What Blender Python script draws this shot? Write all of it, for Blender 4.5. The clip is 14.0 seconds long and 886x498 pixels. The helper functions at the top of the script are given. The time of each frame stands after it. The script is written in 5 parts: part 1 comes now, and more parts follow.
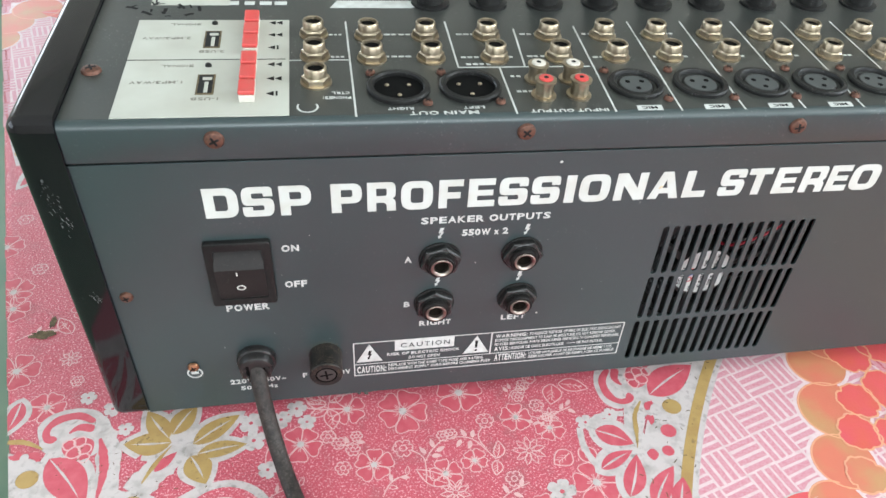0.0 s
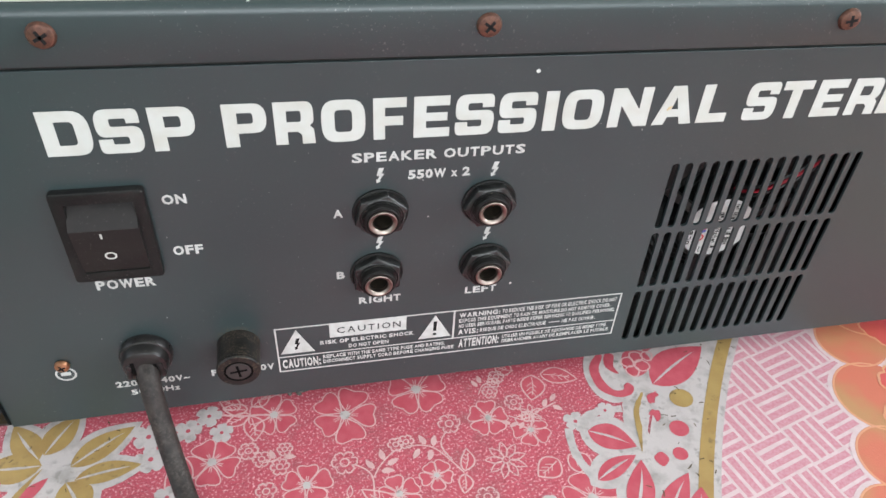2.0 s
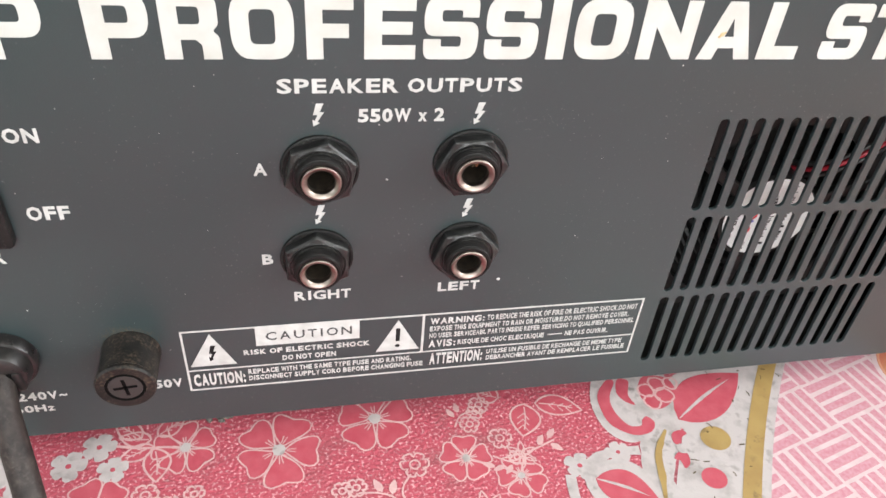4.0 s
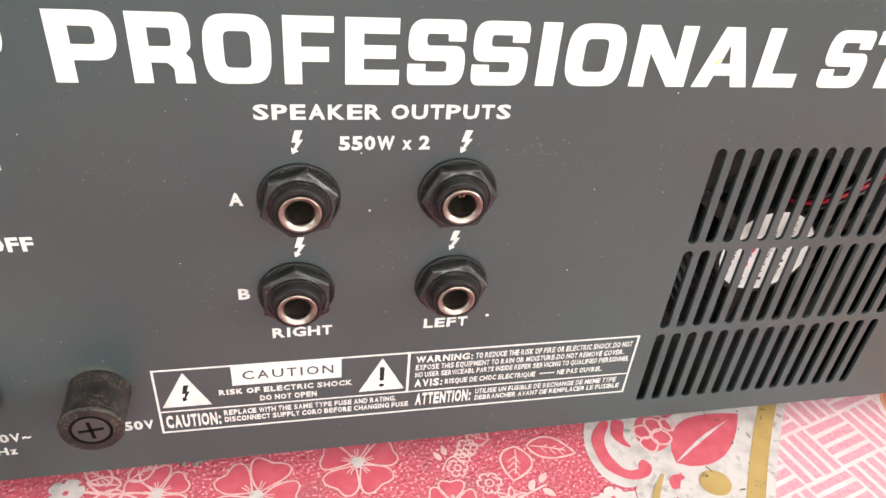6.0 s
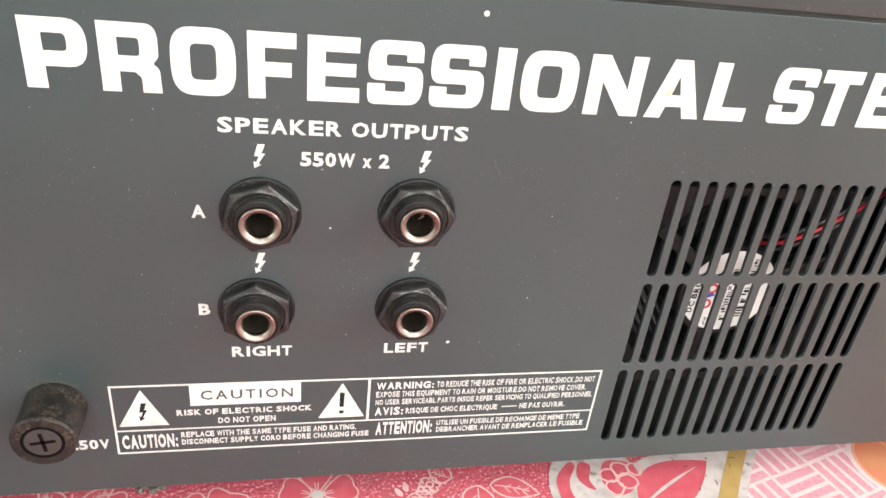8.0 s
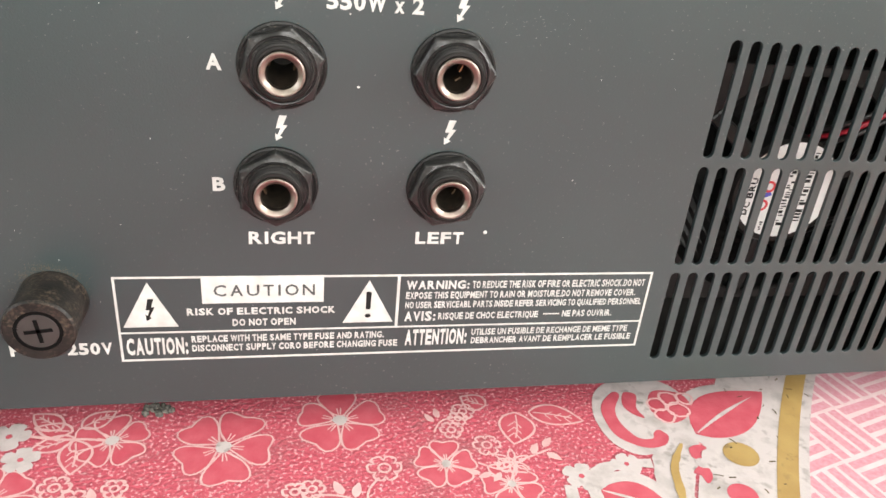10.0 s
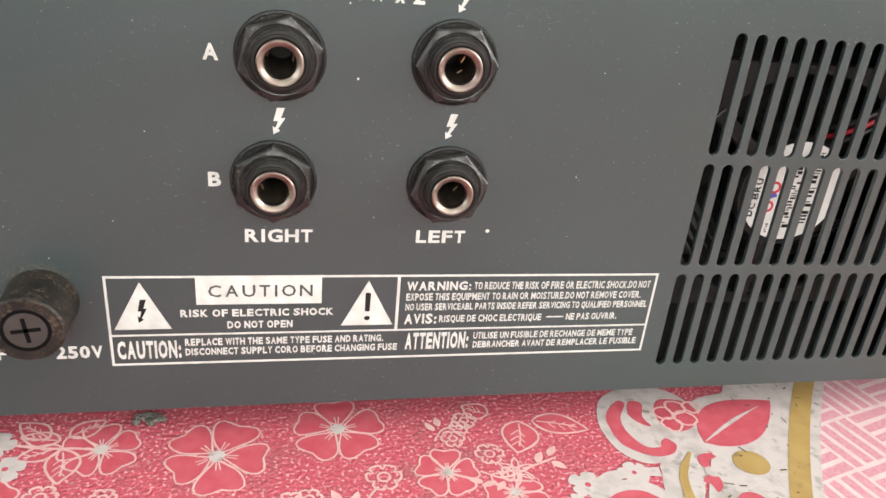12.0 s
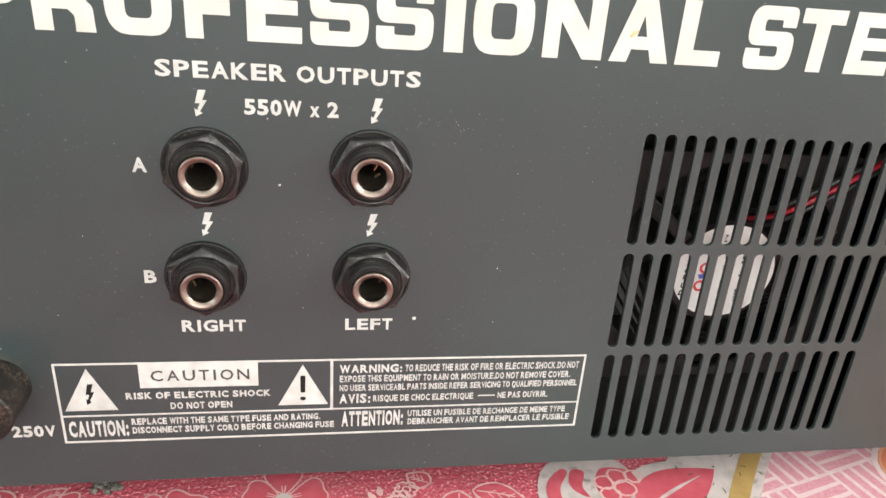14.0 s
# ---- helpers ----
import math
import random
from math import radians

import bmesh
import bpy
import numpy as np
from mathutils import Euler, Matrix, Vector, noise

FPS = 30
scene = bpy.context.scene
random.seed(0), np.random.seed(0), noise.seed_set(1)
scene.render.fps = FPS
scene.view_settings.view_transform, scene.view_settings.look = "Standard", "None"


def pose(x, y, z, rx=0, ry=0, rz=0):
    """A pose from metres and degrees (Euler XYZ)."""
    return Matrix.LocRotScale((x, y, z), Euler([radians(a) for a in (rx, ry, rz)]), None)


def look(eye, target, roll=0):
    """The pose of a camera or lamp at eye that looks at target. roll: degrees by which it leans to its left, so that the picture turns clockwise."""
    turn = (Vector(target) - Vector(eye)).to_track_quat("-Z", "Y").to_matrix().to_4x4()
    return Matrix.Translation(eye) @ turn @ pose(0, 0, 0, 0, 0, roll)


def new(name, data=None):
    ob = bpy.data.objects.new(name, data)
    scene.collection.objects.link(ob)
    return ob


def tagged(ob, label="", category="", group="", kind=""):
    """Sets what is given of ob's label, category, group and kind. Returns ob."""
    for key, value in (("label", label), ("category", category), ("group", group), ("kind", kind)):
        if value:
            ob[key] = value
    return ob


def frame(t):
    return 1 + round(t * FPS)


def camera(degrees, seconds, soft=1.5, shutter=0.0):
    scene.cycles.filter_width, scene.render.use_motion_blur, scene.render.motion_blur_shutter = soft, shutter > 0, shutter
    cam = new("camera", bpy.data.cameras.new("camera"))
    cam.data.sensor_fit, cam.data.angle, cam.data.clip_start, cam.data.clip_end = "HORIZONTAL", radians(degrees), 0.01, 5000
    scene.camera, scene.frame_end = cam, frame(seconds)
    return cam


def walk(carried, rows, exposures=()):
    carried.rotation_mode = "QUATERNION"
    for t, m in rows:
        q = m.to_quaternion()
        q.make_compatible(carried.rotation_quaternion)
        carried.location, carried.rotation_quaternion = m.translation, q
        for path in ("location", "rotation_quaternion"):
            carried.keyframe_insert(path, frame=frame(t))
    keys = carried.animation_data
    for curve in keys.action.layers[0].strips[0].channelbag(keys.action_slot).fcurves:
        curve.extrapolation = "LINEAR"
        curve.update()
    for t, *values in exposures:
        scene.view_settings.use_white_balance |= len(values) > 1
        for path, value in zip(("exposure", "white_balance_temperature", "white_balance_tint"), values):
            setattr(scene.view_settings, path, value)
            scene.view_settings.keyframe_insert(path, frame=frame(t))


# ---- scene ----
cam = camera(59.27, 14.0, soft=1.55)
PATH = [
    (0, (-0.00484, -0.20552, 0.27370), (0.03640, 0.01455, 0.07403), 3.49),
    (0.5, (-0.00273, -0.19193, 0.25499), (0.04060, 0.02065, 0.04779), 3.79),
    (1, (0.00258, -0.18230, 0.24491), (0.04656, 0.02950, 0.03704), 3.16),
    (1.5, (0.00927, -0.17417, 0.23132), (0.05511, 0.04231, 0.02875), 2.61),
    (2, (0.01257, -0.16552, 0.21749), (0.06323, 0.05307, 0.01836), 3.59),
    (2.5, (0.02073, -0.15525, 0.20443), (0.07584, 0.06776, 0.01149), 3.67),
    (3, (0.02452, -0.14309, 0.18385), (0.07789, 0.08108, -0.00824), 5.16),
    (3.2, (0.02680, -0.13896, 0.17931), (0.07685, 0.08422, -0.01483), 4.71),
    (5.3, (0.02996, -0.12621, 0.16460), (0.08968, 0.10546, -0.01640), 6.10),
    (5.5, (0.03162, -0.12513, 0.16389), (0.08940, 0.10688, -0.01731), 5.84),
    (6, (0.03126, -0.12524, 0.16502), (0.08767, 0.10875, -0.01406), 5.50),
    (6.5, (0.03264, -0.12542, 0.16442), (0.08875, 0.10994, -0.01294), 5.74),
    (7, (0.03573, -0.12619, 0.16285), (0.09403, 0.11444, -0.00654), 5.96),
    (7.5, (0.03695, -0.12986, 0.16379), (0.09596, 0.11669, 0.00338), 6.65),
    (8, (0.03860, -0.13531, 0.15797), (0.09575, 0.11539, 0.00341), 6.66),
    (8.5, (0.03880, -0.13693, 0.15179), (0.09574, 0.11664, 0.00192), 6.47),
    (9, (0.03565, -0.13553, 0.14150), (0.09346, 0.12185, -0.00139), 5.77),
    (9.2, (0.03506, -0.13613, 0.13672), (0.09153, 0.11967, -0.00948), 5.63),
    (11.3, (0.03499, -0.13747, 0.11312), (0.09063, 0.12565, -0.01980), 5.97),
    (11.5, (0.03436, -0.13742, 0.11336), (0.09101, 0.12579, -0.01895), 6.10),
    (12, (0.03442, -0.13658, 0.11419), (0.09216, 0.12679, -0.01735), 5.63),
    (12.5, (0.04068, -0.13631, 0.11887), (0.09665, 0.12807, -0.01141), 5.63),
    (13, (0.04863, -0.13734, 0.12287), (0.09935, 0.12795, -0.00771), 5.17),
    (13.5, (0.05341, -0.14041, 0.13242), (0.09579, 0.12644, 0.00206), 3.86),
    (14, (0.05551, -0.13984, 0.13418), (0.09862, 0.12716, 0.00437), 4.19),
]
import functools

MM = 0.001

# ---- light: area lamps at unseen openings in place of daylight, no lamps are lit ----
EXPOSURES = [(0, -0.12, 5950, 5), (0.6, -0.28, 5950, 5), (1.5, -0.34, 5980, 6), (3.2, -0.22, 6200, 9), (5.3, 0.25, 6600, 10), (7.5, 0.35, 6720, 10), (9.2, 0.32, 6740, 10), (11.3, 0.08, 6760, 9), (12.5, 0.10, 6740, 9), (14, 0.02, 6740, 9)]
walk(cam, [(t, look(eye, target, roll)) for t, eye, target, roll in PATH], EXPOSURES)

world = bpy.data.worlds.new("sky")
scene.world = world
world.use_nodes = True
wn = world.node_tree.nodes
sky = wn.new("ShaderNodeTexSky")
sky.sky_type, sky.sun_disc = "NISHITA", False
sky.sun_elevation, sky.sun_rotation = radians(50), radians(20)
world.node_tree.links.new(sky.outputs[0], wn["Background"].inputs[0])
wn["Background"].inputs[1].default_value = 0.12


def opening_light(name, x, y, z, w, h, rot, power, colour=(1, 1, 1)):
    """An area lamp at one unseen opening, in place of daylight."""
    data = bpy.data.lights.new(name, "AREA")
    data.shape, data.size, data.size_y, data.energy, data.color = "RECTANGLE", w, h, power, colour
    ob = new(name, data)
    ob.matrix_world = pose(x, y, z, *rot)
    return ob


# the north opening follows from the cheek's gloss; the other three are added fill
opening_light("daylight_north", -1.5, 2.42, 0.62, 1.3, 0.8, (-90, 0, 0), 26, (0.93, 0.97, 1.0))
opening_light("daylight_south", 0.3, -2.42, 1.16, 2.2, 1.4, (90, 0, 0), 84, (1.0, 0.99, 0.97))
opening_light("daylight_west", -2.46, -0.5, 1.14, 1.4, 2.2, (0, -90, 0), 44, (0.97, 0.98, 1.0))
opening_light("daylight_east", 2.46, -0.7, 1.14, 1.4, 2.2, (0, 90, 0), 112, (1.0, 0.99, 0.97))


# ---- materials ----
def mat(name, colour, rough=0.5, metal=0.0, colour2=None, scale=60.0, detail=6.0, mix=(0.35, 0.7), bump=0.0, bump_scale=900.0,
        rough_var=0.0, spec=0.5, coat=0.0, bump_dist=0.0003):
    m = bpy.data.materials.new(name)
    m.use_nodes = True
    nt = m.node_tree
    b = nt.nodes["Principled BSDF"]
    b.inputs["Roughness"].default_value, b.inputs["Metallic"].default_value = rough, metal
    b.inputs["Specular IOR Level"].default_value, b.inputs["Coat Weight"].default_value = spec, coat
    b.inputs["Base Color"].default_value = (*colour, 1)
    co = nt.nodes.new("ShaderNodeTexCoord")
    if colour2:
        n = nt.nodes.new("ShaderNodeTexNoise")
        n.inputs["Scale"].default_value, n.inputs["Detail"].default_value = scale, detail
        nt.links.new(co.outputs["Object"], n.inputs["Vector"])
        r = nt.nodes.new("ShaderNodeMapRange")
        r.inputs[1].default_value, r.inputs[2].default_value = mix
        nt.links.new(n.outputs["Fac"], r.inputs[0])
        x = nt.nodes.new("ShaderNodeMix")
        x.data_type = "RGBA"
        x.inputs[6].default_value, x.inputs[7].default_value = (*colour, 1), (*colour2, 1)
        nt.links.new(r.outputs[0], x.inputs[0])
        nt.links.new(x.outputs[2], b.inputs["Base Color"])
        if rough_var:
            q = nt.nodes.new("ShaderNodeMapRange")
            q.inputs[3].default_value, q.inputs[4].default_value = rough - rough_var, rough + rough_var
            nt.links.new(n.outputs["Fac"], q.inputs[0])
            nt.links.new(q.outputs[0], b.inputs["Roughness"])
    if bump:
        n2 = nt.nodes.new("ShaderNodeTexNoise")
        n2.inputs["Scale"].default_value, n2.inputs["Detail"].default_value = bump_scale, 3
        nt.links.new(co.outputs["Object"], n2.inputs["Vector"])
        bp = nt.nodes.new("ShaderNodeBump")
        bp.inputs["Strength"].default_value, bp.inputs["Distance"].default_value = bump, bump_dist
        nt.links.new(n2.outputs["Fac"], bp.inputs["Height"])
        nt.links.new(bp.outputs[0], b.inputs["Normal"])
    return m


def dusty(m, dust=(0.42, 0.41, 0.39), scale=1400.0, low=0.66, high=0.74, strength=0.5, patch=40.0):
    """Adds specks of dust, thicker in loose patches, over a material's base colour."""
    nt = m.node_tree
    b = nt.nodes["Principled BSDF"]
    co = nt.nodes.new("ShaderNodeTexCoord")
    fine, wide = nt.nodes.new("ShaderNodeTexNoise"), nt.nodes.new("ShaderNodeTexNoise")
    fine.inputs["Scale"].default_value, fine.inputs["Detail"].default_value = scale, 2
    wide.inputs["Scale"].default_value, wide.inputs["Detail"].default_value = patch, 4
    a, c = nt.nodes.new("ShaderNodeMapRange"), nt.nodes.new("ShaderNodeMapRange")
    a.inputs[1].default_value, a.inputs[2].default_value = low, high
    c.inputs[1].default_value, c.inputs[2].default_value = 0.42, 0.72
    f = nt.nodes.new("ShaderNodeMath")
    f.operation = "MULTIPLY"
    g = nt.nodes.new("ShaderNodeMath")
    g.operation = "MULTIPLY"
    g.inputs[1].default_value = strength
    x = nt.nodes.new("ShaderNodeMix")
    x.data_type = "RGBA"
    x.inputs[7].default_value = (*dust, 1)
    for n in (fine, wide):
        nt.links.new(co.outputs["Object"], n.inputs["Vector"])
    nt.links.new(fine.outputs["Fac"], a.inputs[0])
    nt.links.new(wide.outputs["Fac"], c.inputs[0])
    nt.links.new(a.outputs[0], f.inputs[0])
    nt.links.new(c.outputs[0], f.inputs[1])
    nt.links.new(f.outputs[0], g.inputs[0])
    nt.links.new(g.outputs[0], x.inputs[0])
    old = b.inputs["Base Color"]
    if old.is_linked:
        nt.links.new(old.links[0].from_socket, x.inputs[6])
    else:
        x.inputs[6].default_value = old.default_value
    nt.links.new(x.outputs[2], old)
    return m


PAINT = dusty(mat("grey_powder_coat", (0.0246, 0.0382, 0.0400), 0.38, 0, (0.0296, 0.0437, 0.0452), 18, 5, bump=0.10, bump_scale=2600, rough_var=0.05, spec=0.66), strength=0.35)
TOPPAINT = dusty(mat("dark_top_paint", (0.024, 0.027, 0.025), 0.34, 0, (0.036, 0.038, 0.034), 25, 5, bump=0.08, bump_scale=2400, rough_var=0.05), strength=0.6, patch=30)
CHEEK = dusty(mat("gloss_black_plastic", (0.004, 0.004, 0.005), 0.08, 0, (0.006, 0.005, 0.006), 40, 5, rough_var=0.04, spec=0.4), scale=900, strength=0.04)
INK = mat("white_print", (0.52, 0.54, 0.51), 0.5, 0, (0.45, 0.45, 0.40), 120, 6, (0.45, 0.8), bump=0.05)
INKFINE = mat("fine_white_print", (0.53, 0.55, 0.53), 0.5, 0, (0.42, 0.43, 0.41), 300, 4)
STAIN = mat("brown_stain", (0.45, 0.32, 0.14), 0.7, 0, (0.6, 0.5, 0.3), 900, 3)
BLACK = dusty(mat("black_plastic", (0.007, 0.007, 0.007), 0.48, 0, (0.013, 0.013, 0.012), 200, 5, bump=0.12, bump_scale=1600, rough_var=0.08, spec=0.24), scale=1800, low=0.6, high=0.75, strength=0.30, patch=160)
ROCKER = dusty(mat("rocker_plastic", (0.013, 0.012, 0.012), 0.55, 0, (0.022, 0.019, 0.018), 90, 4, rough_var=0.06, spec=0.2), scale=2200, strength=0.3, patch=140)
GRIME = mat("brown_dust", (0.13, 0.105, 0.075), 0.9, 0, (0.08, 0.065, 0.05), 900, 4)
FUSEM = dusty(mat("dusty_fuse_plastic", (0.006, 0.0055, 0.005), 0.5, 0, (0.018, 0.015, 0.013), 260, 6, bump=0.2, bump_scale=1500, spec=0.3), scale=1500, dust=(0.26, 0.19, 0.13), low=0.46, high=0.70, strength=0.36, patch=200)
RUBBER = dusty(mat("cable_rubber", (0.014, 0.011, 0.010), 0.55, 0, (0.040, 0.032, 0.028), 330, 6, bump=0.25, bump_scale=900, spec=0.3), dust=(0.16, 0.14, 0.12), scale=1100, low=0.5, high=0.7, strength=0.28, patch=120)
GLOSSRUB = dusty(mat("glossy_black_rubber", (0.009, 0.008, 0.008), 0.30, 0, (0.016, 0.014, 0.013), 300, 5, bump=0.15, bump_scale=1200, rough_var=0.1), dust=(0.2, 0.19, 0.17), scale=1500, low=0.58, high=0.75, strength=0.2, patch=200)
NUT = dusty(mat("dusty_nut_plastic", (0.006, 0.006, 0.006), 0.34, 0, (0.016, 0.016, 0.015), 420, 6, bump=0.3, bump_scale=1300, rough_var=0.12, spec=0.5), scale=2400, low=0.52, high=0.70, strength=0.22, patch=260)
NECK = mat("dark_thread_plastic", (0.005, 0.0045, 0.004), 0.5, 0, (0.010, 0.009, 0.008), 420, 5, bump=0.2, bump_scale=1300, spec=0.25)
NICKEL = mat("nickel", (0.42, 0.36, 0.26), 0.38, 1, (0.28, 0.23, 0.17), 260, 5, rough_var=0.08)
CHROME = mat("jack_collar_nickel", (0.32, 0.285, 0.245), 0.36, 1, (0.20, 0.140, 0.130), 330, 6, (0.40, 0.70), bump=0.08, bump_scale=1800, rough_var=0.1)
BORE = mat("jack_bore", (0.034, 0.026, 0.018), 0.5, 0.2, (0.010, 0.008, 0.006), 700, 4)
BRASS = mat("tarnished_contact", (0.13, 0.08, 0.045), 0.45, 0.7, (0.08, 0.05, 0.03), 900, 5)
RUST = mat("rusty_screw", (0.15, 0.070, 0.047), 0.5, 0.55, (0.075, 0.037, 0.027), 900, 6, bump=0.3, bump_scale=2500)
COPPER = mat("copper_screw", (0.50, 0.26, 0.14), 0.35, 0.9, (0.30, 0.14, 0.08), 900, 5)
PLATE = mat("cream_plate", (0.42, 0.43, 0.38), 0.5, 0, (0.37, 0.37, 0.32), 60, 5)
# black for print, and for the shade drawn in screw slots and sockets
INKSHADE = mat("black_print_and_slot_shade", (0.012, 0.012, 0.012), 0.7, spec=0.2)
PLATEINK = mat("worn_grey_print", (0.14, 0.13, 0.11), 0.6, 0, (0.24, 0.23, 0.20), 500, 4)
# near-black that puts the shade of holes, grooves and gaps into the colour
HOLE = mat("unlit_recess", (0.003, 0.003, 0.003), 0.8, spec=0.1)
CAPFACE = mat("worn_cap_face", (0.040, 0.037, 0.035), 0.45, 0, (0.026, 0.024, 0.022), 300, 5)
REDCAP = mat("red_plastic", (0.50, 0.045, 0.04), 0.5, 0, (0.44, 0.07, 0.06), 200, 4)
WHITEP = mat("white_plastic", (0.60, 0.57, 0.51), 0.4, 0, (0.44, 0.41, 0.35), 150, 4)
STICKER = mat("paper_sticker", (0.80, 0.80, 0.78), 0.55, 0, (0.70, 0.70, 0.68), 100, 4)
REDINK = mat("red_print", (0.65, 0.04, 0.05), 0.5)
BLUEINK = mat("blue_print", (0.08, 0.09, 0.45), 0.5)
INSIDE = mat("dark_sheet_steel", (0.020, 0.019, 0.018), 0.5, 0.0, (0.042, 0.040, 0.036), 60, 4)
FANBLACK = mat("fan_plastic", (0.009, 0.009, 0.009), 0.36, 0, (0.018, 0.017, 0.016), 120, 4, spec=0.28)
WIRERED = mat("red_wire", (0.34, 0.015, 0.03), 0.4)
WIREBLK = mat("black_wire", (0.02, 0.02, 0.02), 0.35)
WORN = mat("worn_brown_backing", (0.06, 0.045, 0.022), 0.8, 0, (0.16, 0.12, 0.06), 400, 5)
GREYINK = mat("grey_cutout", (0.05, 0.055, 0.055), 0.5)
SCUFF = mat("grey_scuff", (0.16, 0.16, 0.16), 0.6)
FOAM = mat("grey_dirt", (0.16, 0.15, 0.13), 0.9, 0, (0.05, 0.05, 0.045), 1200, 5, bump=0.6, bump_scale=2000)

# printed oilcloth
# the pale second colour adds the embossing's small glints as flecks
RED = mat("red_print_cloth", (0.46, 0.080, 0.112), 0.38, 0, (0.70, 0.37, 0.39), 1250, 2, (0.55, 0.66), bump=1.0, bump_scale=1000, bump_dist=0.0006)
dusty(RED, dust=(0.22, 0.11, 0.11), scale=90, low=0.50, high=0.66, strength=0.45, patch=22)
PETAL = mat("red_petal_print", (0.45, 0.070, 0.098), 0.42, 0, (0.51, 0.105, 0.135), 240, 6, bump=0.3, bump_scale=1100)
LINE = mat("pale_pink_line", (0.64, 0.42, 0.41), 0.45, 0, (0.56, 0.33, 0.33), 300, 4, bump=0.3, bump_scale=1100)
WHITE = dusty(mat("white_print_cloth", (0.50, 0.45, 0.44), 0.42, 0, (0.36, 0.325, 0.31), 170, 8, (0.48, 0.72), bump=0.35, bump_scale=1100), dust=(0.15, 0.14, 0.12), scale=380, low=0.54, high=0.68, strength=0.85, patch=70)
GOLD = dusty(mat("gold_print_cloth", (0.39, 0.265, 0.095), 0.45, 0, (0.33, 0.21, 0.075), 150, 5, bump=0.3, bump_scale=1100), dust=(0.11, 0.08, 0.045), scale=420, low=0.56, high=0.70, strength=0.8, patch=80)
PALEPINK = mat("pale_pink_print", (0.66, 0.52, 0.53), 0.42, 0, (0.58, 0.44, 0.45), 260, 4, bump=0.3, bump_scale=1100)
DUSTPINK = mat("dusty_pink_bar", (0.52, 0.21, 0.26), 0.42, 0, (0.58, 0.32, 0.36), 900, 4, bump=0.3, bump_scale=1100)
ORANGE = mat("orange_petal_print", (0.55, 0.16, 0.10), 0.42, 0, (0.46, 0.24, 0.11), 45, 3, (0.4, 0.65), bump=0.3, bump_scale=1100)
PEONY = mat("peony_red_print", (0.58, 0.085, 0.10), 0.42, 0, (0.55, 0.10, 0.06), 60, 3, bump=0.3, bump_scale=1100)
PEONYLINE = mat("peony_edge_line", (0.66, 0.33, 0.18), 0.45, 0, (0.62, 0.30, 0.2), 200, 3)

WOOD = mat("table_wood", (0.20, 0.11, 0.055), 0.5, 0, (0.13, 0.07, 0.035), 30, 6)
FLOORM = mat("green_floor_paint", (0.09, 0.16, 0.10), 0.5, 0, (0.14, 0.20, 0.13), 8, 6)
WALLM = mat("wall_paint", (0.60, 0.58, 0.54), 0.8, 0, (0.54, 0.52, 0.48), 4, 6)
CEILM = mat("ceiling_paint", (0.70, 0.69, 0.66), 0.85, 0, (0.64, 0.63, 0.60), 4, 6)


# ---- building helpers ----
def mesh_of(bm, name):
    me = bpy.data.meshes.new(name)
    bm.to_mesh(me)
    bm.free()
    return me


def part(name, bm, material, parent=None, label="", smooth=None):
    """Links a bmesh (or a mesh) as one mesh object under a thing or a part."""
    me = mesh_of(bm, name) if isinstance(bm, bmesh.types.BMesh) else bm
    if not me.materials:
        me.materials.append(material)
    if smooth is not None:
        me.shade_smooth()
        me.set_sharp_from_angle(angle=radians(smooth))
    ob = new(name, me)
    if parent:
        ob.parent = parent
    if label:
        tagged(ob, label)
    return ob


def box(bm, x0, x1, y0, y1, z0, z1, bevel=0.0, seg=2):
    b2 = bmesh.new()
    bmesh.ops.create_cube(b2, size=1)
    for v in b2.verts:
        v.co = Vector(((x0 + x1) / 2 + v.co.x * (x1 - x0), (y0 + y1) / 2 + v.co.y * (y1 - y0), (z0 + z1) / 2 + v.co.z * (z1 - z0)))
    if bevel:
        bmesh.ops.bevel(b2, geom=list(b2.edges), offset=bevel, segments=seg, affect="EDGES", profile=0.5)
    me = mesh_of(b2, "tmp")
    bm.from_mesh(me)
    bpy.data.meshes.remove(me)
    return bm


def turned(bm, profile, m=None, seg=32):
    """A solid turned round z from (radius, height) pairs; m puts it in place."""
    rings = []
    for r, h in profile:
        rings.append([bm.verts.new((m or Matrix()) @ Vector((r * math.cos(2 * math.pi * i / seg), r * math.sin(2 * math.pi * i / seg), h))) for i in range(seg)])
    for a, b in zip(rings, rings[1:]):
        for i in range(seg):
            bm.faces.new((a[i], a[(i + 1) % seg], b[(i + 1) % seg], b[i]))
    bm.faces.new(rings[0][::-1])
    bm.faces.new(rings[-1])
    return bm


def lathe(bm, profile, m, seg=32):
    """An open turned shell; the profile is in millimetres."""
    rows = [[bm.verts.new(m @ Vector((r * MM * math.cos(2 * math.pi * i / seg), r * MM * math.sin(2 * math.pi * i / seg), h * MM))) for i in range(seg)] for r, h in profile]
    for a, b in zip(rows, rows[1:]):
        for i in range(seg):
            bm.faces.new((a[i], a[(i + 1) % seg], b[(i + 1) % seg], b[i]))
    return bm


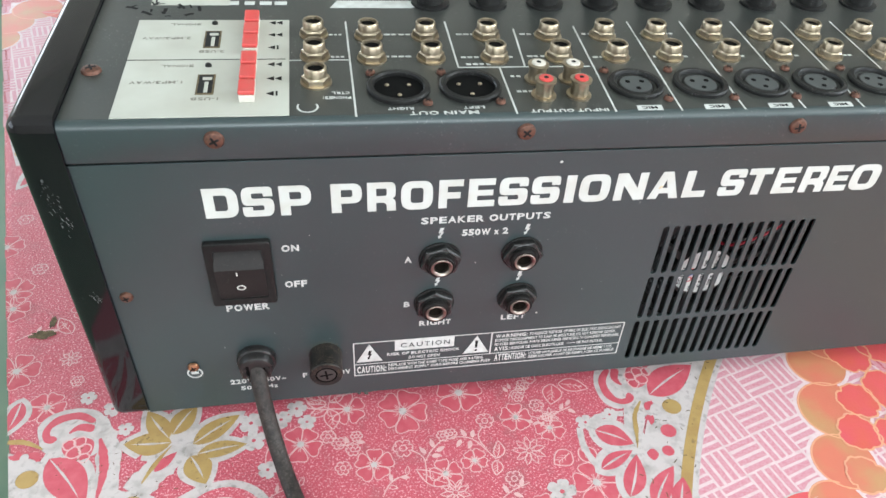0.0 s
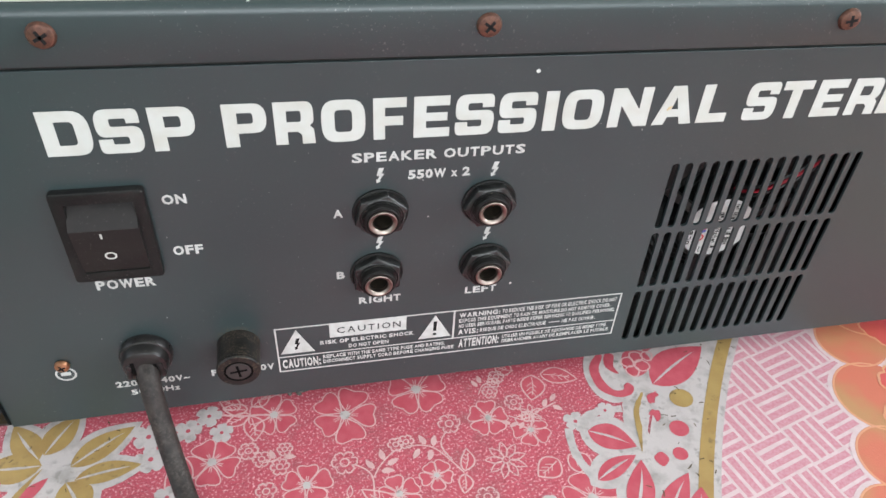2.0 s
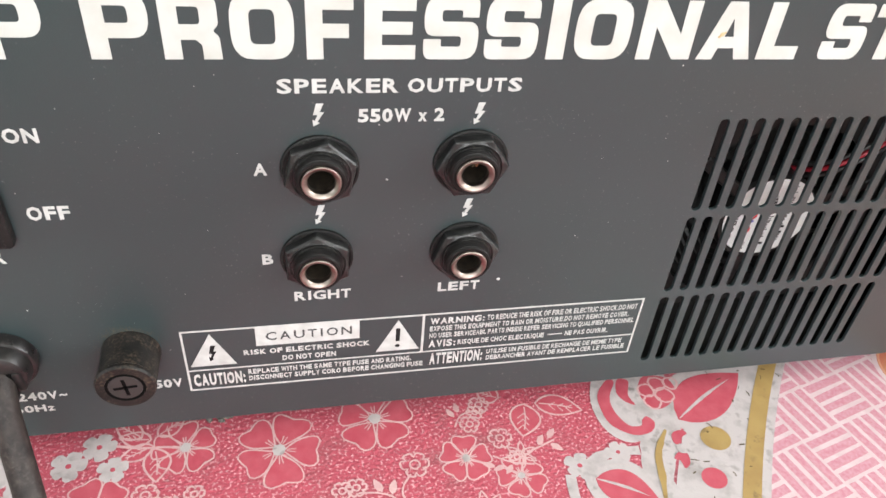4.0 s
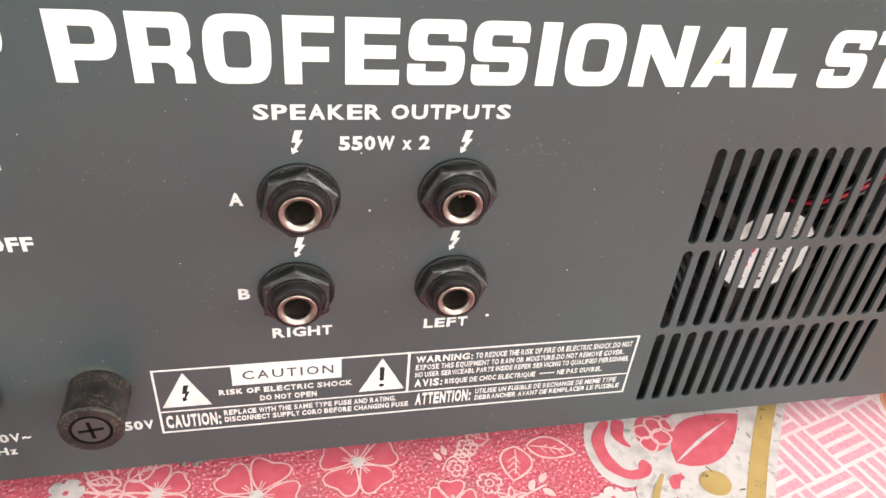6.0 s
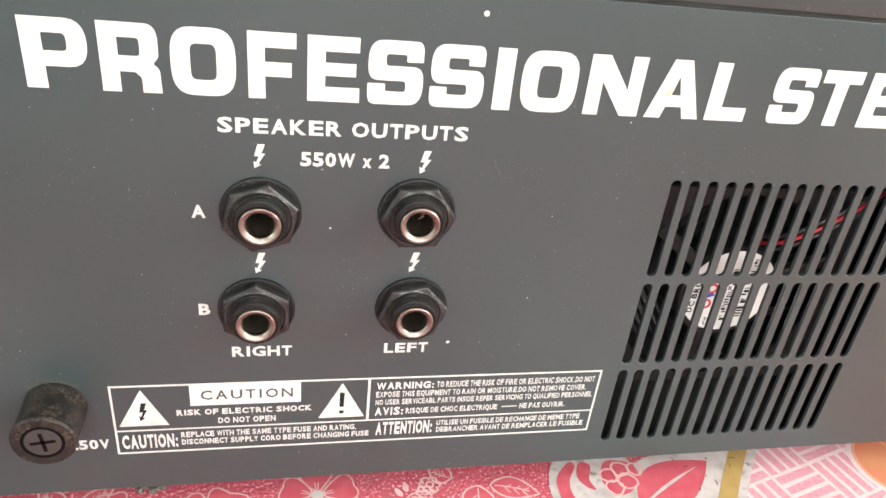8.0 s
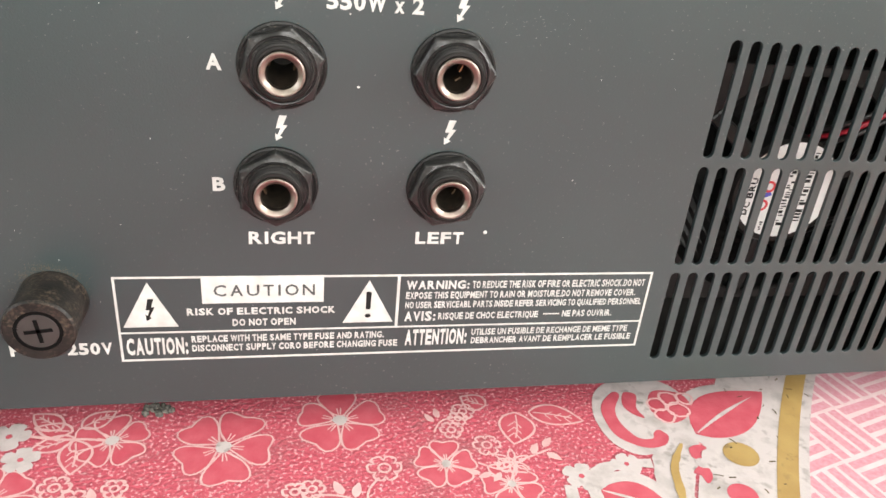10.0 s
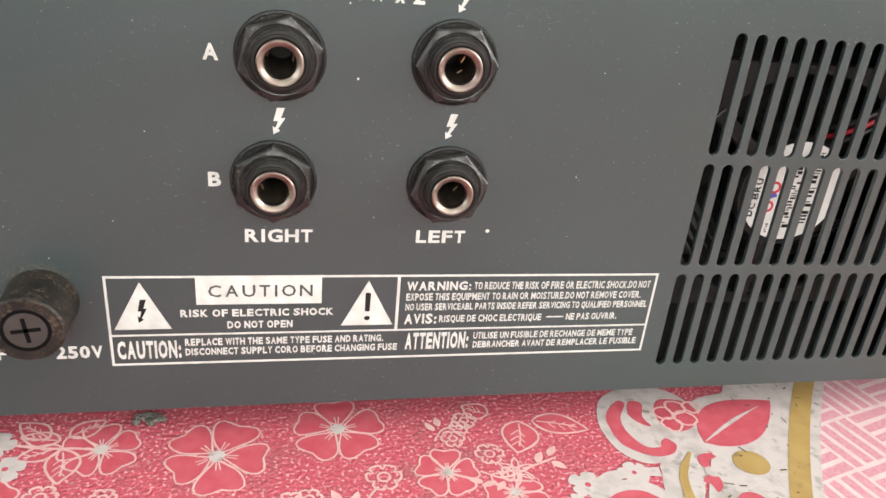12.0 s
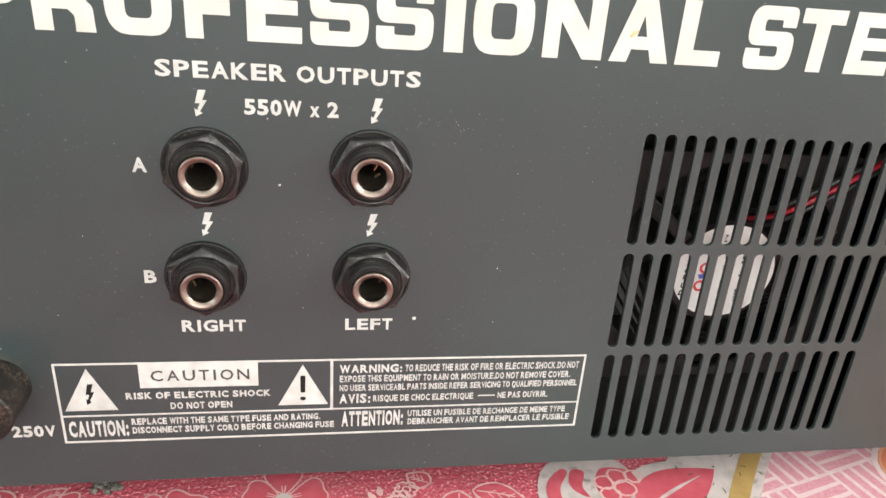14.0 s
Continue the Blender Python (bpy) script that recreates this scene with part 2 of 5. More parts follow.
def rounded(points, n=6):
    """A closed outline from (x, y, radius) corners."""
    out = []
    k = len(points)
    for i, (x, y, r) in enumerate(points):
        p, a, b = Vector((x, y)), Vector(points[i - 1][:2]), Vector(points[(i + 1) % k][:2])
        if r <= 0:
            out.append(p)
            continue
        u, v = (a - p), (b - p)
        lu, lv = u.length, v.length
        u, v = u / lu, v / lv
        half = u.angle(v) / 2
        d = min(r / math.tan(half), lu * 0.5, lv * 0.5)
        s, e = p + u * d, p + v * d
        for j in range(n + 1):
            t = j / n
            out.append(s * (1 - t) ** 2 + p * 2 * t * (1 - t) * 1.0 + e * t ** 2)
    return [(q[0], q[1]) for q in out]


def sheet(name, outlines, depth, bevel=0.0):
    """A flat plate in x, y with the inner outlines cut out, thick from -depth to depth, as a mesh."""
    cu = bpy.data.curves.new(name, "CURVE")
    cu.dimensions, cu.fill_mode, cu.extrude, cu.bevel_depth, cu.bevel_resolution = "2D", "BOTH", depth, bevel, 1
    for pts in outlines:
        s = cu.splines.new("POLY")
        s.points.add(len(pts) - 1)
        for q, (x, y) in zip(s.points, pts):
            q.co = (x, y, 0, 1)
        s.use_cyclic_u = True
    ob = bpy.data.objects.new(name, cu)
    me = bpy.data.meshes.new_from_object(ob)
    bpy.data.objects.remove(ob)
    bpy.data.curves.remove(cu)
    bm = bmesh.new()
    bm.from_mesh(me)
    bmesh.ops.remove_doubles(bm, verts=bm.verts, dist=1e-7)
    bm.to_mesh(me)
    bm.free()
    return me


# the rear face: x along it, local y up, local z towards the viewer; the top face: seen from the back, so it is turned
REAR = Matrix(((1, 0, 0, 0), (0, 0, -1, 0), (0, 1, 0, 0), (0, 0, 0, 1)))


def rear(me, lift=0.0):
    me.transform(Matrix.Translation((0, -lift, 0)) @ REAR)
    return me


def oval(cx, cy, rx, ry, n=24):
    return [(cx + rx * math.cos(2 * math.pi * i / n), cy + ry * math.sin(2 * math.pi * i / n)) for i in range(n)]


def rect(x0, y0, x1, y1):
    return [(x0, y0), (x1, y0), (x1, y1), (x0, y1)]


# relative widths of a plain grotesque alphabet
WIDTH = {"I": 0.28, "J": 0.56, "E": 0.66, "F": 0.61, "L": 0.61, "T": 0.62, "Z": 0.61, "S": 0.67, "P": 0.67, "V": 0.67, "X": 0.67, "Y": 0.67, "M": 0.83, "W": 0.94, "O": 0.78, "G": 0.78, "Q": 0.78,
         " ": 0.28, ".": 0.28, ":": 0.33, ",": 0.28, "/": 0.30, "-": 0.33, "~": 0.58, "x": 0.55, "z": 0.50}


@functools.lru_cache(maxsize=None)
def glyph(ch, bold):
    """One built-in character: its points, left at x = 0 and 1 wide, and its faces."""
    cu = bpy.data.curves.new("t", "FONT")
    cu.body, cu.size, cu.offset, cu.resolution_u, cu.extrude = ch, 1.0, bold, 2, 0.002
    ob = bpy.data.objects.new("t", cu)
    me = bpy.data.meshes.new_from_object(ob)
    bpy.data.objects.remove(ob)
    bpy.data.curves.remove(cu)
    co = np.array([v.co[:] for v in me.vertices])
    faces = [tuple(f.vertices) for f in me.polygons]
    bpy.data.meshes.remove(me)
    lo, hi = co[:, 0].min(), co[:, 0].max()
    co[:, 0] = (co[:, 0] - lo) / (hi - lo)
    return co, faces, hi - lo


def words(text, x0, y0, width, height, bold=0.0, slant=0.0, space=1.0):
    """Built-in lettering, its capitals in the box at x0, y0 in metres, as a flat mesh."""
    pts, faces, x, n = [], [], 0.0, 0
    for ch in text:
        adv = WIDTH.get(ch, 0.60 if ch.isdigit() else 0.72)
        if ch != " ":
            co, fs, own = glyph(ch, bold)
            ink = own if ch in "I.:,-1" else adv - (0.07 if ch.isdigit() else 0.10)
            c = co.copy()
            c[:, 0] = x + (adv - ink) / 2 + c[:, 0] * ink
            pts.append(c)
            faces += [tuple(k + n for k in f) for f in fs]
            n += len(c)
        x += adv + (space - 1.0) * 0.6
    co = np.concatenate(pts)
    lo, hi = co.min(0), co.max(0)
    base, top = -bold, 0.729 + bold
    co[:, 1] = (co[:, 1] - base) / (top - base)
    co[:, 0] = x0 + (co[:, 0] - lo[0]) * width / (hi[0] - lo[0]) + slant * co[:, 1] * height
    co[:, 1] = y0 + co[:, 1] * height
    co[:, 2] *= 0.00002 / 0.002
    me = bpy.data.meshes.new("words")
    me.from_pydata(co.tolist(), [], faces)
    me.update()
    return me


# ---- the room: walls, openings and ceiling are unseen, added round the table ----
floor = part("floor", box(bmesh.new(), -2.6, 2.6, -2.6, 2.6, -0.85, -0.75), FLOORM)
tagged(floor, "green painted concrete floor, worn in patches", "floor", kind="structure")
ceiling = part("ceiling", box(bmesh.new(), -2.6, 2.6, -2.6, 2.6, 1.95, 2.05), CEILM)
tagged(ceiling, "plain white painted ceiling", "ceiling", kind="structure")


def wall(name, horizontal, at, opening=None):
    """A wall 0.1 m thick across x (or y) with at most one opening (from, to, sill, head)."""
    bm = bmesh.new()
    spans = [(-2.6, 2.6, -0.75, 1.95)]
    if opening:
        a, b, s, h = opening
        spans = [(-2.6, a, -0.75, 1.95), (b, 2.6, -0.75, 1.95), (a, b, -0.75, s), (a, b, h, 1.95)]
    for a, b, s, h in spans:
        if horizontal:
            box(bm, a, b, at - 0.05, at + 0.05, s, h)
        else:
            box(bm, at - 0.05, at + 0.05, max(a, -2.45), min(b, 2.45), s, h)
    return tagged(part(name, bm, WALLM), "plain off-white plastered wall", "wall", kind="structure")


# openings added to suit the area lamps
wall("wall_north", True, 2.5, (-2.15, -0.85, 0.22, 1.02))
wall("wall_south", True, -2.5, (-0.8, 1.4, 0.46, 1.86))
wall("wall_east", False, 2.55, (-1.8, 0.4, 0.44, 1.84))
wall("wall_west", False, -2.55, (-1.6, 0.6, 0.44, 1.84))

# ---- the table and its cloth: both turned a little against the mixer ----
CLOTH_TURN = radians(14.6)
CA, SA = math.cos(CLOTH_TURN), math.sin(CLOTH_TURN)
CORNER = Vector((-0.1405, 0.0))          # a place on the cloth's edge


def on_table(u, v):
    """Table coordinates: u away from the open edge, v along it."""
    return CORNER.x + u * CA - v * SA, CORNER.y + u * SA + v * CA


def table():
    t = tagged(new("table"), "plain wooden table under a printed oilcloth", "table")
    t.matrix_world = pose(CORNER.x, CORNER.y, -0.75, 0, 0, 14.6)
    part("tabletop", box(bmesh.new(), 0.004, 1.10, -0.42, 0.62, 0.722, 0.7490, 0.004), WOOD, t)
    for x in (0.05, 1.05):
        for y in (-0.37, 0.57):
            part("leg", box(bmesh.new(), x - 0.03, x + 0.03, y - 0.03, y + 0.03, 0, 0.722, 0.004), WOOD, t)
    for y in (-0.37, 0.57):
        part("apron", box(bmesh.new(), 0.08, 1.02, y - 0.012, y + 0.012, 0.64, 0.722, 0.002), WOOD, t)


table()

cloth = tagged(new("tablecloth"), "red floral oilcloth with white scrolls and gold leaves on the table", "tablecloth")


def cloth_sheet():
    """The cloth lies flat and folds over the table's edges in soft waves."""
    bm = bmesh.new()
    u0, u1, v0, v1, drop = 0.0, 1.105, -0.425, 0.625, 0.16
    loop = []
    n = 40
    for a, b, c, d in ((u0, v0, u1, v0), (u1, v0, u1, v1), (u1, v1, u0, v1), (u0, v1, u0, v0)):
        for i in range(n):
            loop.append((a + (c - a) * i / n, b + (d - b) * i / n))
    mid = Vector(((u0 + u1) / 2, (v0 + v1) / 2))
    rows = []
    for out, z in ((-0.004, 0.0), (-0.0012, -0.0006), (0.0, -0.003), (0.001, -0.02), (0.006, -drop)):
        ring = []
        for i, (u, v) in enumerate(loop):
            dx = -1 if u == u0 else (1 if u >= u1 - 1e-9 else 0)
            dy = -1 if v == v0 else (1 if v >= v1 - 1e-9 else 0)
            w = 0.006 * math.sin(i * 0.55) * max(0.0, -z / drop)
            x, y = on_table(u + dx * (out + w), v + dy * (out + w))
            ring.append(bm.verts.new((x, y, z)))
        rows.append(ring)
    k = len(loop)
    for a, b in zip(rows, rows[1:]):
        for i in range(k):
            bm.faces.new((a[i], b[i], b[(i + 1) % k], a[(i + 1) % k]))
    bm.faces.new(rows[0])
    bmesh.ops.recalc_face_normals(bm, faces=bm.faces)
    return part("cloth_sheet", bm, RED, cloth)


cloth_sheet()


# prints on the cloth, a few hundredths of a millimetre thick
LAYER = [0]


def layered(z):
    """Lays each print a thousandth of a millimetre above the one before."""
    LAYER[0] += 1
    return z + (LAYER[0] % 80) * 0.0004


def inside(x, y):
    """How far a place lies in from the cloth's open edge, in millimetres."""
    return (x - CORNER.x / MM) * CA + (y - CORNER.y / MM) * SA - 0.4


def trimmed(pts):
    """The print ends where the cloth was cut."""
    out = []
    for a, b in zip(pts, pts[1:] + pts[:1]):
        da, db = inside(*a), inside(*b)
        if da >= 0:
            out.append(a)
        if (da < 0) != (db < 0):
            t = da / (da - db)
            out.append((a[0] + (b[0] - a[0]) * t, a[1] + (b[1] - a[1]) * t))
    return out


def fill(bm, pts, z):
    z = layered(z)
    pts = trimmed(list(pts))
    if len(pts) < 3:
        return
    area = sum(a[0] * b[1] - b[0] * a[1] for a, b in zip(pts, pts[1:] + pts[:1]))
    if area < 0:
        pts = pts[::-1]
    bm.faces.new([bm.verts.new((x * MM, y * MM, z * MM)) for x, y in pts])


def ribbon(bm, pts, w, z, closed=False, taper=False):
    n = len(pts)
    z = layered(z)
    left, right = [], []
    for i, (x, y) in enumerate(pts):
        a = pts[i - 1] if (i or closed) else pts[0]
        b = pts[(i + 1) % n] if (i < n - 1 or closed) else pts[-1]
        dx, dy = b[0] - a[0], b[1] - a[1]
        l = math.hypot(dx, dy) or 1
        h = w / 2 * (math.sin(math.pi * (0.08 + 0.92 * i / (n - 1))) if taper else 1) * (0.85 + 0.3 * random.random())
        left.append(bm.verts.new(((x - dy / l * h) * MM, (y + dx / l * h) * MM, z * MM)))
        right.append(bm.verts.new(((x + dy / l * h) * MM, (y - dx / l * h) * MM, z * MM)))
    for i in range(n if closed else n - 1):
        j = (i + 1) % n
        if all(inside(v.co.x / MM, v.co.y / MM) > 0 for v in (left[i], right[j])):
            bm.faces.new((left[i], right[i], right[j], left[j]))


def blossom_outline(x, y, r, rot, petals=5, dip=0.42, n=60):
    out = []
    for i in range(n):
        a = 2 * math.pi * i / n
        lobe = abs(math.cos(petals * a / 2))
        rr = r * (1 - dip + dip * lobe ** 0.45) * (1 - 0.05 * math.cos(petals * a) ** 4) * (1 + 0.05 * math.sin(3 * a + rot))
        out.append((x + rr * math.cos(a + rot), y + rr * math.sin(a + rot)))
    return out


def arc(x, y, r, a0, a1, n=16, squash=1.0):
    return [(x + r * math.cos(radians(a0 + (a1 - a0) * i / n)), y + squash * r * math.sin(radians(a0 + (a1 - a0) * i / n))) for i in range(n + 1)]


def leaf_outline(x0, y0, x1, y1, w, bend=0.0, n=14):
    dx, dy = x1 - x0, y1 - y0
    l = math.hypot(dx, dy)
    ux, uy = dx / l, dy / l
    up, dn = [], []
    for i in range(n + 1):
        t = i / n
        h = w / 2 * math.sin(math.pi * t ** 0.8) ** 0.9 if 0 < t < 1 else 0
        c = bend * math.sin(math.pi * t)
        up.append((x0 + ux * l * t - uy * (c + h), y0 + uy * l * t + ux * (c + h)))
        dn.append((x0 + ux * l * t - uy * (c - h), y0 + uy * l * t + ux * (c - h)))
    return up + dn[-2:0:-1]


def mid_line(x0, y0, x1, y1, bend=0.0, a=0.08, b=0.8, n=8):
    dx, dy = x1 - x0, y1 - y0
    l = math.hypot(dx, dy)
    out = []
    for i in range(n + 1):
        t = a + (b - a) * i / n
        c = bend * math.sin(math.pi * t)
        out.append((x0 + dx * t - dy / l * c, y0 + dy * t + dx / l * c))
    return out


def petal_outline(x, y, a, r, width, n=22):
    """One petal that leaves the eye at angle a: broad, with a notch in its outer edge."""
    out, ph = [], random.uniform(0, 6.28)
    for i in range(n):
        t = 2 * math.pi * i / n
        u = 0.57 - 0.43 * math.cos(t) - 0.11 * math.exp(-((t - math.pi) / 0.34) ** 2) + 0.018 * math.sin(4 * t + ph)
        v = width * math.sin(t) * (0.16 + 0.90 * u) + 0.014 * math.sin(3 * t + ph)
        out.append((x + r * (u * math.cos(a) - v * math.sin(a)), y + r * (u * math.sin(a) + v * math.cos(a))))
    return out


def line_flower(x, y, r, rot=0.0, petals=5, filled=True):
    """Notched petals drawn in pale outline round a white eye, the nearer prints filled in plain red."""
    for k in range(petals):
        a = rot + 2 * math.pi * k / petals + random.uniform(-0.07, 0.07)
        o = petal_outline(x, y, a, r * random.uniform(0.94, 1.06), 0.57 * random.uniform(0.92, 1.05) * 5 / petals)
        if filled:
            bm = bmesh.new()
            fill(bm, o, 0.05)
            part("printed_petal", bm, PETAL, cloth)
        bm = bmesh.new()
        ribbon(bm, o, 0.44, 0.09, True)
        for q in (-0.12, 0.10):
            ribbon(bm, [(x + math.cos(a + q) * r * t, y + math.sin(a + q) * r * t) for t in (0.18, 0.3, 0.40)], 0.3, 0.09)
        part("petal_line", bm, LINE, cloth)
    bm = bmesh.new()
    fill(bm, [(x + dx * random.uniform(0.85, 1.15), y + dy * random.uniform(0.85, 1.15)) for dx, dy in oval(0, 0, r * 0.16, r * 0.16, 14)], 0.13)
    part("flower_eye", bm, WHITE, cloth)


def flowing(pts, n=6, closed=False):
    """A smooth line through a few places."""
    k, out = len(pts), []
    for i in range(k if closed else k - 1):
        p = [Vector(pts[(i + j) % k] if closed else pts[min(max(i + j, 0), k - 1)]) for j in (-1, 0, 1, 2)]
        for m in range(n):
            t = m / n
            q = 0.5 * (2 * p[1] + (p[2] - p[0]) * t + (2 * p[0] - 5 * p[1] + 4 * p[2] - p[3]) * t * t + (3 * p[1] - p[0] - 3 * p[2] + p[3]) * t ** 3)
            out.append((q.x, q.y))
    return out if closed else out + [tuple(pts[-1])]


def blob(name, pts, z, m, n=6):
    """One printed shape with a smooth outline."""
    bm = bmesh.new()
    fill(bm, flowing(pts, n, True), z)
    return part(name, bm, m, cloth)


def vine(stem, leaves=(), size=4.4, w=0.5):
    """A thin pale stalk; each solid pale leaf lies across the given middle, pointing away from the stalk's start."""
    bm = bmesh.new()
    ribbon(bm, flowing(stem), w, 0.09)
    part("printed_stalk", bm, LINE, cloth)
    for x, y, a in leaves:
        c, d = math.cos(radians(a)) * size / 2, math.sin(radians(a)) * size / 2
        bm = bmesh.new()
        fill(bm, leaf_outline(x - c, y - d, x + c, y + d, size * 0.46, 0.1, 8), 0.11)
        part("pale_leaf", bm, LINE, cloth)


def small_flower(x, y, r, rot=0.0, petals=6):
    bm = bmesh.new()
    ribbon(bm, blossom_outline(x, y, r, rot, petals, 0.35, 48), 0.55, 0.09, True)
    ribbon(bm, oval(x, y, r * 0.34, r * 0.34, 12), 0.5, 0.09, True)
    part("printed_small_flower", bm, LINE, cloth)


def daisy(x, y, r, rot=0.0, petals=9):
    for k in range(petals):
        bm = bmesh.new()
        a = rot + 2 * math.pi * k / petals
        ribbon(bm, leaf_outline(x + math.cos(a) * r * 0.15, y + math.sin(a) * r * 0.15, x + math.cos(a) * r, y + math.sin(a) * r, r * 0.36, 0, 8), 0.45, 0.09, True)
        part("daisy_petal", bm, LINE, cloth)


def sprig(x0, y0, x1, y1, bend=3.0, leaves=4, size=4.0, solid=True):
    bm = bmesh.new()
    stem = mid_line(x0, y0, x1, y1, bend, 0, 1, 10)
    ribbon(bm, stem, 0.5, 0.09)
    for k in range(leaves):
        i = 3 + round(k * 7 / max(1, leaves - 1))
        px, py = stem[min(i, 10)]
        a = math.atan2(y1 - y0, x1 - x0) + (0.9 if k % 2 else -0.8) + random.uniform(-0.2, 0.2)
        o = leaf_outline(px, py, px + math.cos(a) * size, py + math.sin(a) * size, size * 0.42, 0, 8)
        fill(bm, o, 0.11) if solid and k % 3 else ribbon(bm, o, 0.4, 0.10, True)
    part("printed_sprig", bm, LINE, cloth)


def line_leaf(x0, y0, x1, y1, w, bend=0.0, veins=3):
    bm = bmesh.new()
    fill(bm, leaf_outline(x0, y0, x1, y1, w, bend), 0.05)
    part("printed_leaf", bm, PETAL, cloth)
    bm = bmesh.new()
    ribbon(bm, leaf_outline(x0, y0, x1, y1, w, bend), 0.55, 0.09, True)
    ribbon(bm, mid_line(x0, y0, x1, y1, bend), 0.4, 0.09)
    for k in range(veins):
        t = 0.3 + 0.18 * k
        px, py = x0 + (x1 - x0) * t, y0 + (y1 - y0) * t
        for s in (-0.7, 0.7):
            a = math.atan2(y1 - y0, x1 - x0) + s
            ribbon(bm, [(px, py), (px + math.cos(a) * w * 0.3, py + math.sin(a) * w * 0.3)], 0.3, 0.09)
    part("leaf_outline", bm, LINE, cloth)


def bold_leaf(x0, y0, x1, y1, w, bend=0.0, colour=None, rim=3.2, vein=True):
    """A solid leaf in a broad white rim with a white rib."""
    dx, dy = x1 - x0, y1 - y0
    l = math.hypot(dx, dy)
    ux, uy = dx / l, dy / l
    bm = bmesh.new()
    fill(bm, leaf_outline(x0 - ux * rim, y0 - uy * rim, x1 + ux * rim * 1.2, y1 + uy * rim * 1.2, w + 2 * rim, bend), 0.12 + random.random() * 0.02)
    part("leaf_rim", bm, WHITE, cloth)
    bm = bmesh.new()
    fill(bm, leaf_outline(x0, y0, x1, y1, w, bend), 0.19 + random.random() * 0.02)
    part("printed_leaf", bm, colour or PETAL, cloth)
    if vein:
        bm = bmesh.new()
        ribbon(bm, mid_line(x0, y0, x1, y1, bend, 0.02, 0.85, 10), 0.9, 0.25, taper=True)
        part("leaf_rib", bm, WHITE, cloth)


def dot(x, y, r, colour, rim=0.0):
    if rim:
        bm = bmesh.new()
        fill(bm, oval(x, y, r + rim, r + rim), 0.13 + random.random() * 0.02)
        part("dot_rim", bm, WHITE, cloth)
    bm = bmesh.new()
    fill(bm, oval(x, y, r, r * 0.95), 0.22)
    part("printed_dot", bm, colour, cloth)


def white_blossom(x, y, r, rot=0.0):
    bm = bmesh.new()
    fill(bm, blossom_outline(x, y, r, rot, 5, 0.32, 40), 0.14 + random.random() * 0.02)
    part("white_blossom", bm, WHITE, cloth)
    bm = bmesh.new()
    fill(bm, oval(x, y, r * 0.16, r * 0.16, 10), 0.2)
    part("blossom_eye", bm, PETAL, cloth)


# the medallion: a gold ring, a white border outside, basket weave and a peony inside
RX, RY, RR = 440.0, -196.0, 342.5


def ring_arc(r, a0=136.0, a1=166.0, n=48):
    return arc(RX, RY, r, a0, a1, n)


def ring_band(name, r0, r1, z, m, a0=136.0, a1=166.0):
    bm = bmesh.new()
    inner, outer = ring_arc(r0, a0, a1), ring_arc(r1, a0, a1)
    vi = [bm.verts.new((x * MM, y * MM, z * MM)) for x, y in inner]
    vo = [bm.verts.new((x * MM, y * MM, z * MM)) for x, y in outer]
    for i in range(len(vi) - 1):
        bm.faces.new((vo[i], vo[i + 1], vi[i + 1], vi[i]))
    bmesh.ops.recalc_face_normals(bm, faces=bm.faces)
    if bm.faces[0:1][0].normal.z < 0:
        bmesh.ops.reverse_faces(bm, faces=bm.faces[:])
    return part(name, bm, m, cloth)


ring_band("white_border", RR - 4.8, RR + 19, 0.115, WHITE)
ring_band("gold_ring", RR - 2.4, RR + 2.4, 0.17, GOLD)
ring_band("weave_ground", 250, RR - 4.8, 0.04, PALEPINK)


def weave(ox, oy, turn, size, keep, cells=7):
    """Blocks of four bars, crosswise in turn."""
    c, s = math.cos(turn), math.sin(turn)
    for i in range(-cells, cells + 1):
        for j in range(-cells, cells + 1):
            bx, by = ox + (i * c - j * s) * size, oy + (i * s + j * c) * size
            if not keep(bx, by, 10):
                continue
            bm = bmesh.new()
            for k in range(4):
                o = (k - 1.5) * size / 4
                h, w = size * 0.47, size * 0.082
                q = []
                for a, b in ((-h, o - w), (h, o - w), (h, o + w), (-h, o + w)):
                    if (i + j) % 2:
                        a, b = b, a
                    a, b = a + random.uniform(-0.2, 0.2), b + random.uniform(-0.2, 0.2)
                    q.append((bx + a * c - b * s, by + a * s + b * c))
                if keep(*[sum(c) / 4 for c in zip(*q)], 6):
                    fill(bm, q, 0.072)
            if bm.faces:
                part("weave_block", bm, DUSTPINK, cloth)
            else:
                bm.free()


def in_ring(x, y, more):
    return 246 < math.hypot(x - RX, y - RY) < RR - 4.8 + more


weave(170.1, -24.7, radians(17.0), 14.7, in_ring)


def peony_lobe(x, y, r, a0, a1, z, m, rim=True):
    if rim:
        bm = bmesh.new()
        fill(bm, oval(x, y, r + 1.6, r + 1.6, 32), z - 0.03)
        part("petal_rim", bm, PALEPINK, cloth)
    bm = bmesh.new()
    fill(bm, oval(x, y, r, r, 32), z)
    part("peony_petal", bm, m, cloth)
    bm = bmesh.new()
    ribbon(bm, arc(x, y, r - 0.5, a0, a1, 24), 0.7, z + 0.03)
    part("petal_edge", bm, PEONYLINE, cloth)


for k, (x, y, r) in enumerate(((226, 16, 15), (213.5, 0.5, 13.5), (208.0, -25.5, 15.5), (199, -50.5, 13.5), (186, -70, 12))):
    peony_lobe(x, y, r, 60, 300, 0.16 + 0.012 * k, ORANGE)
bm = bmesh.new()
fill(bm, arc(RX, RY, 244, 130, 168, 40) + [(RX, RY)], 0.26)
part("peony_heart", bm, ORANGE, cloth)
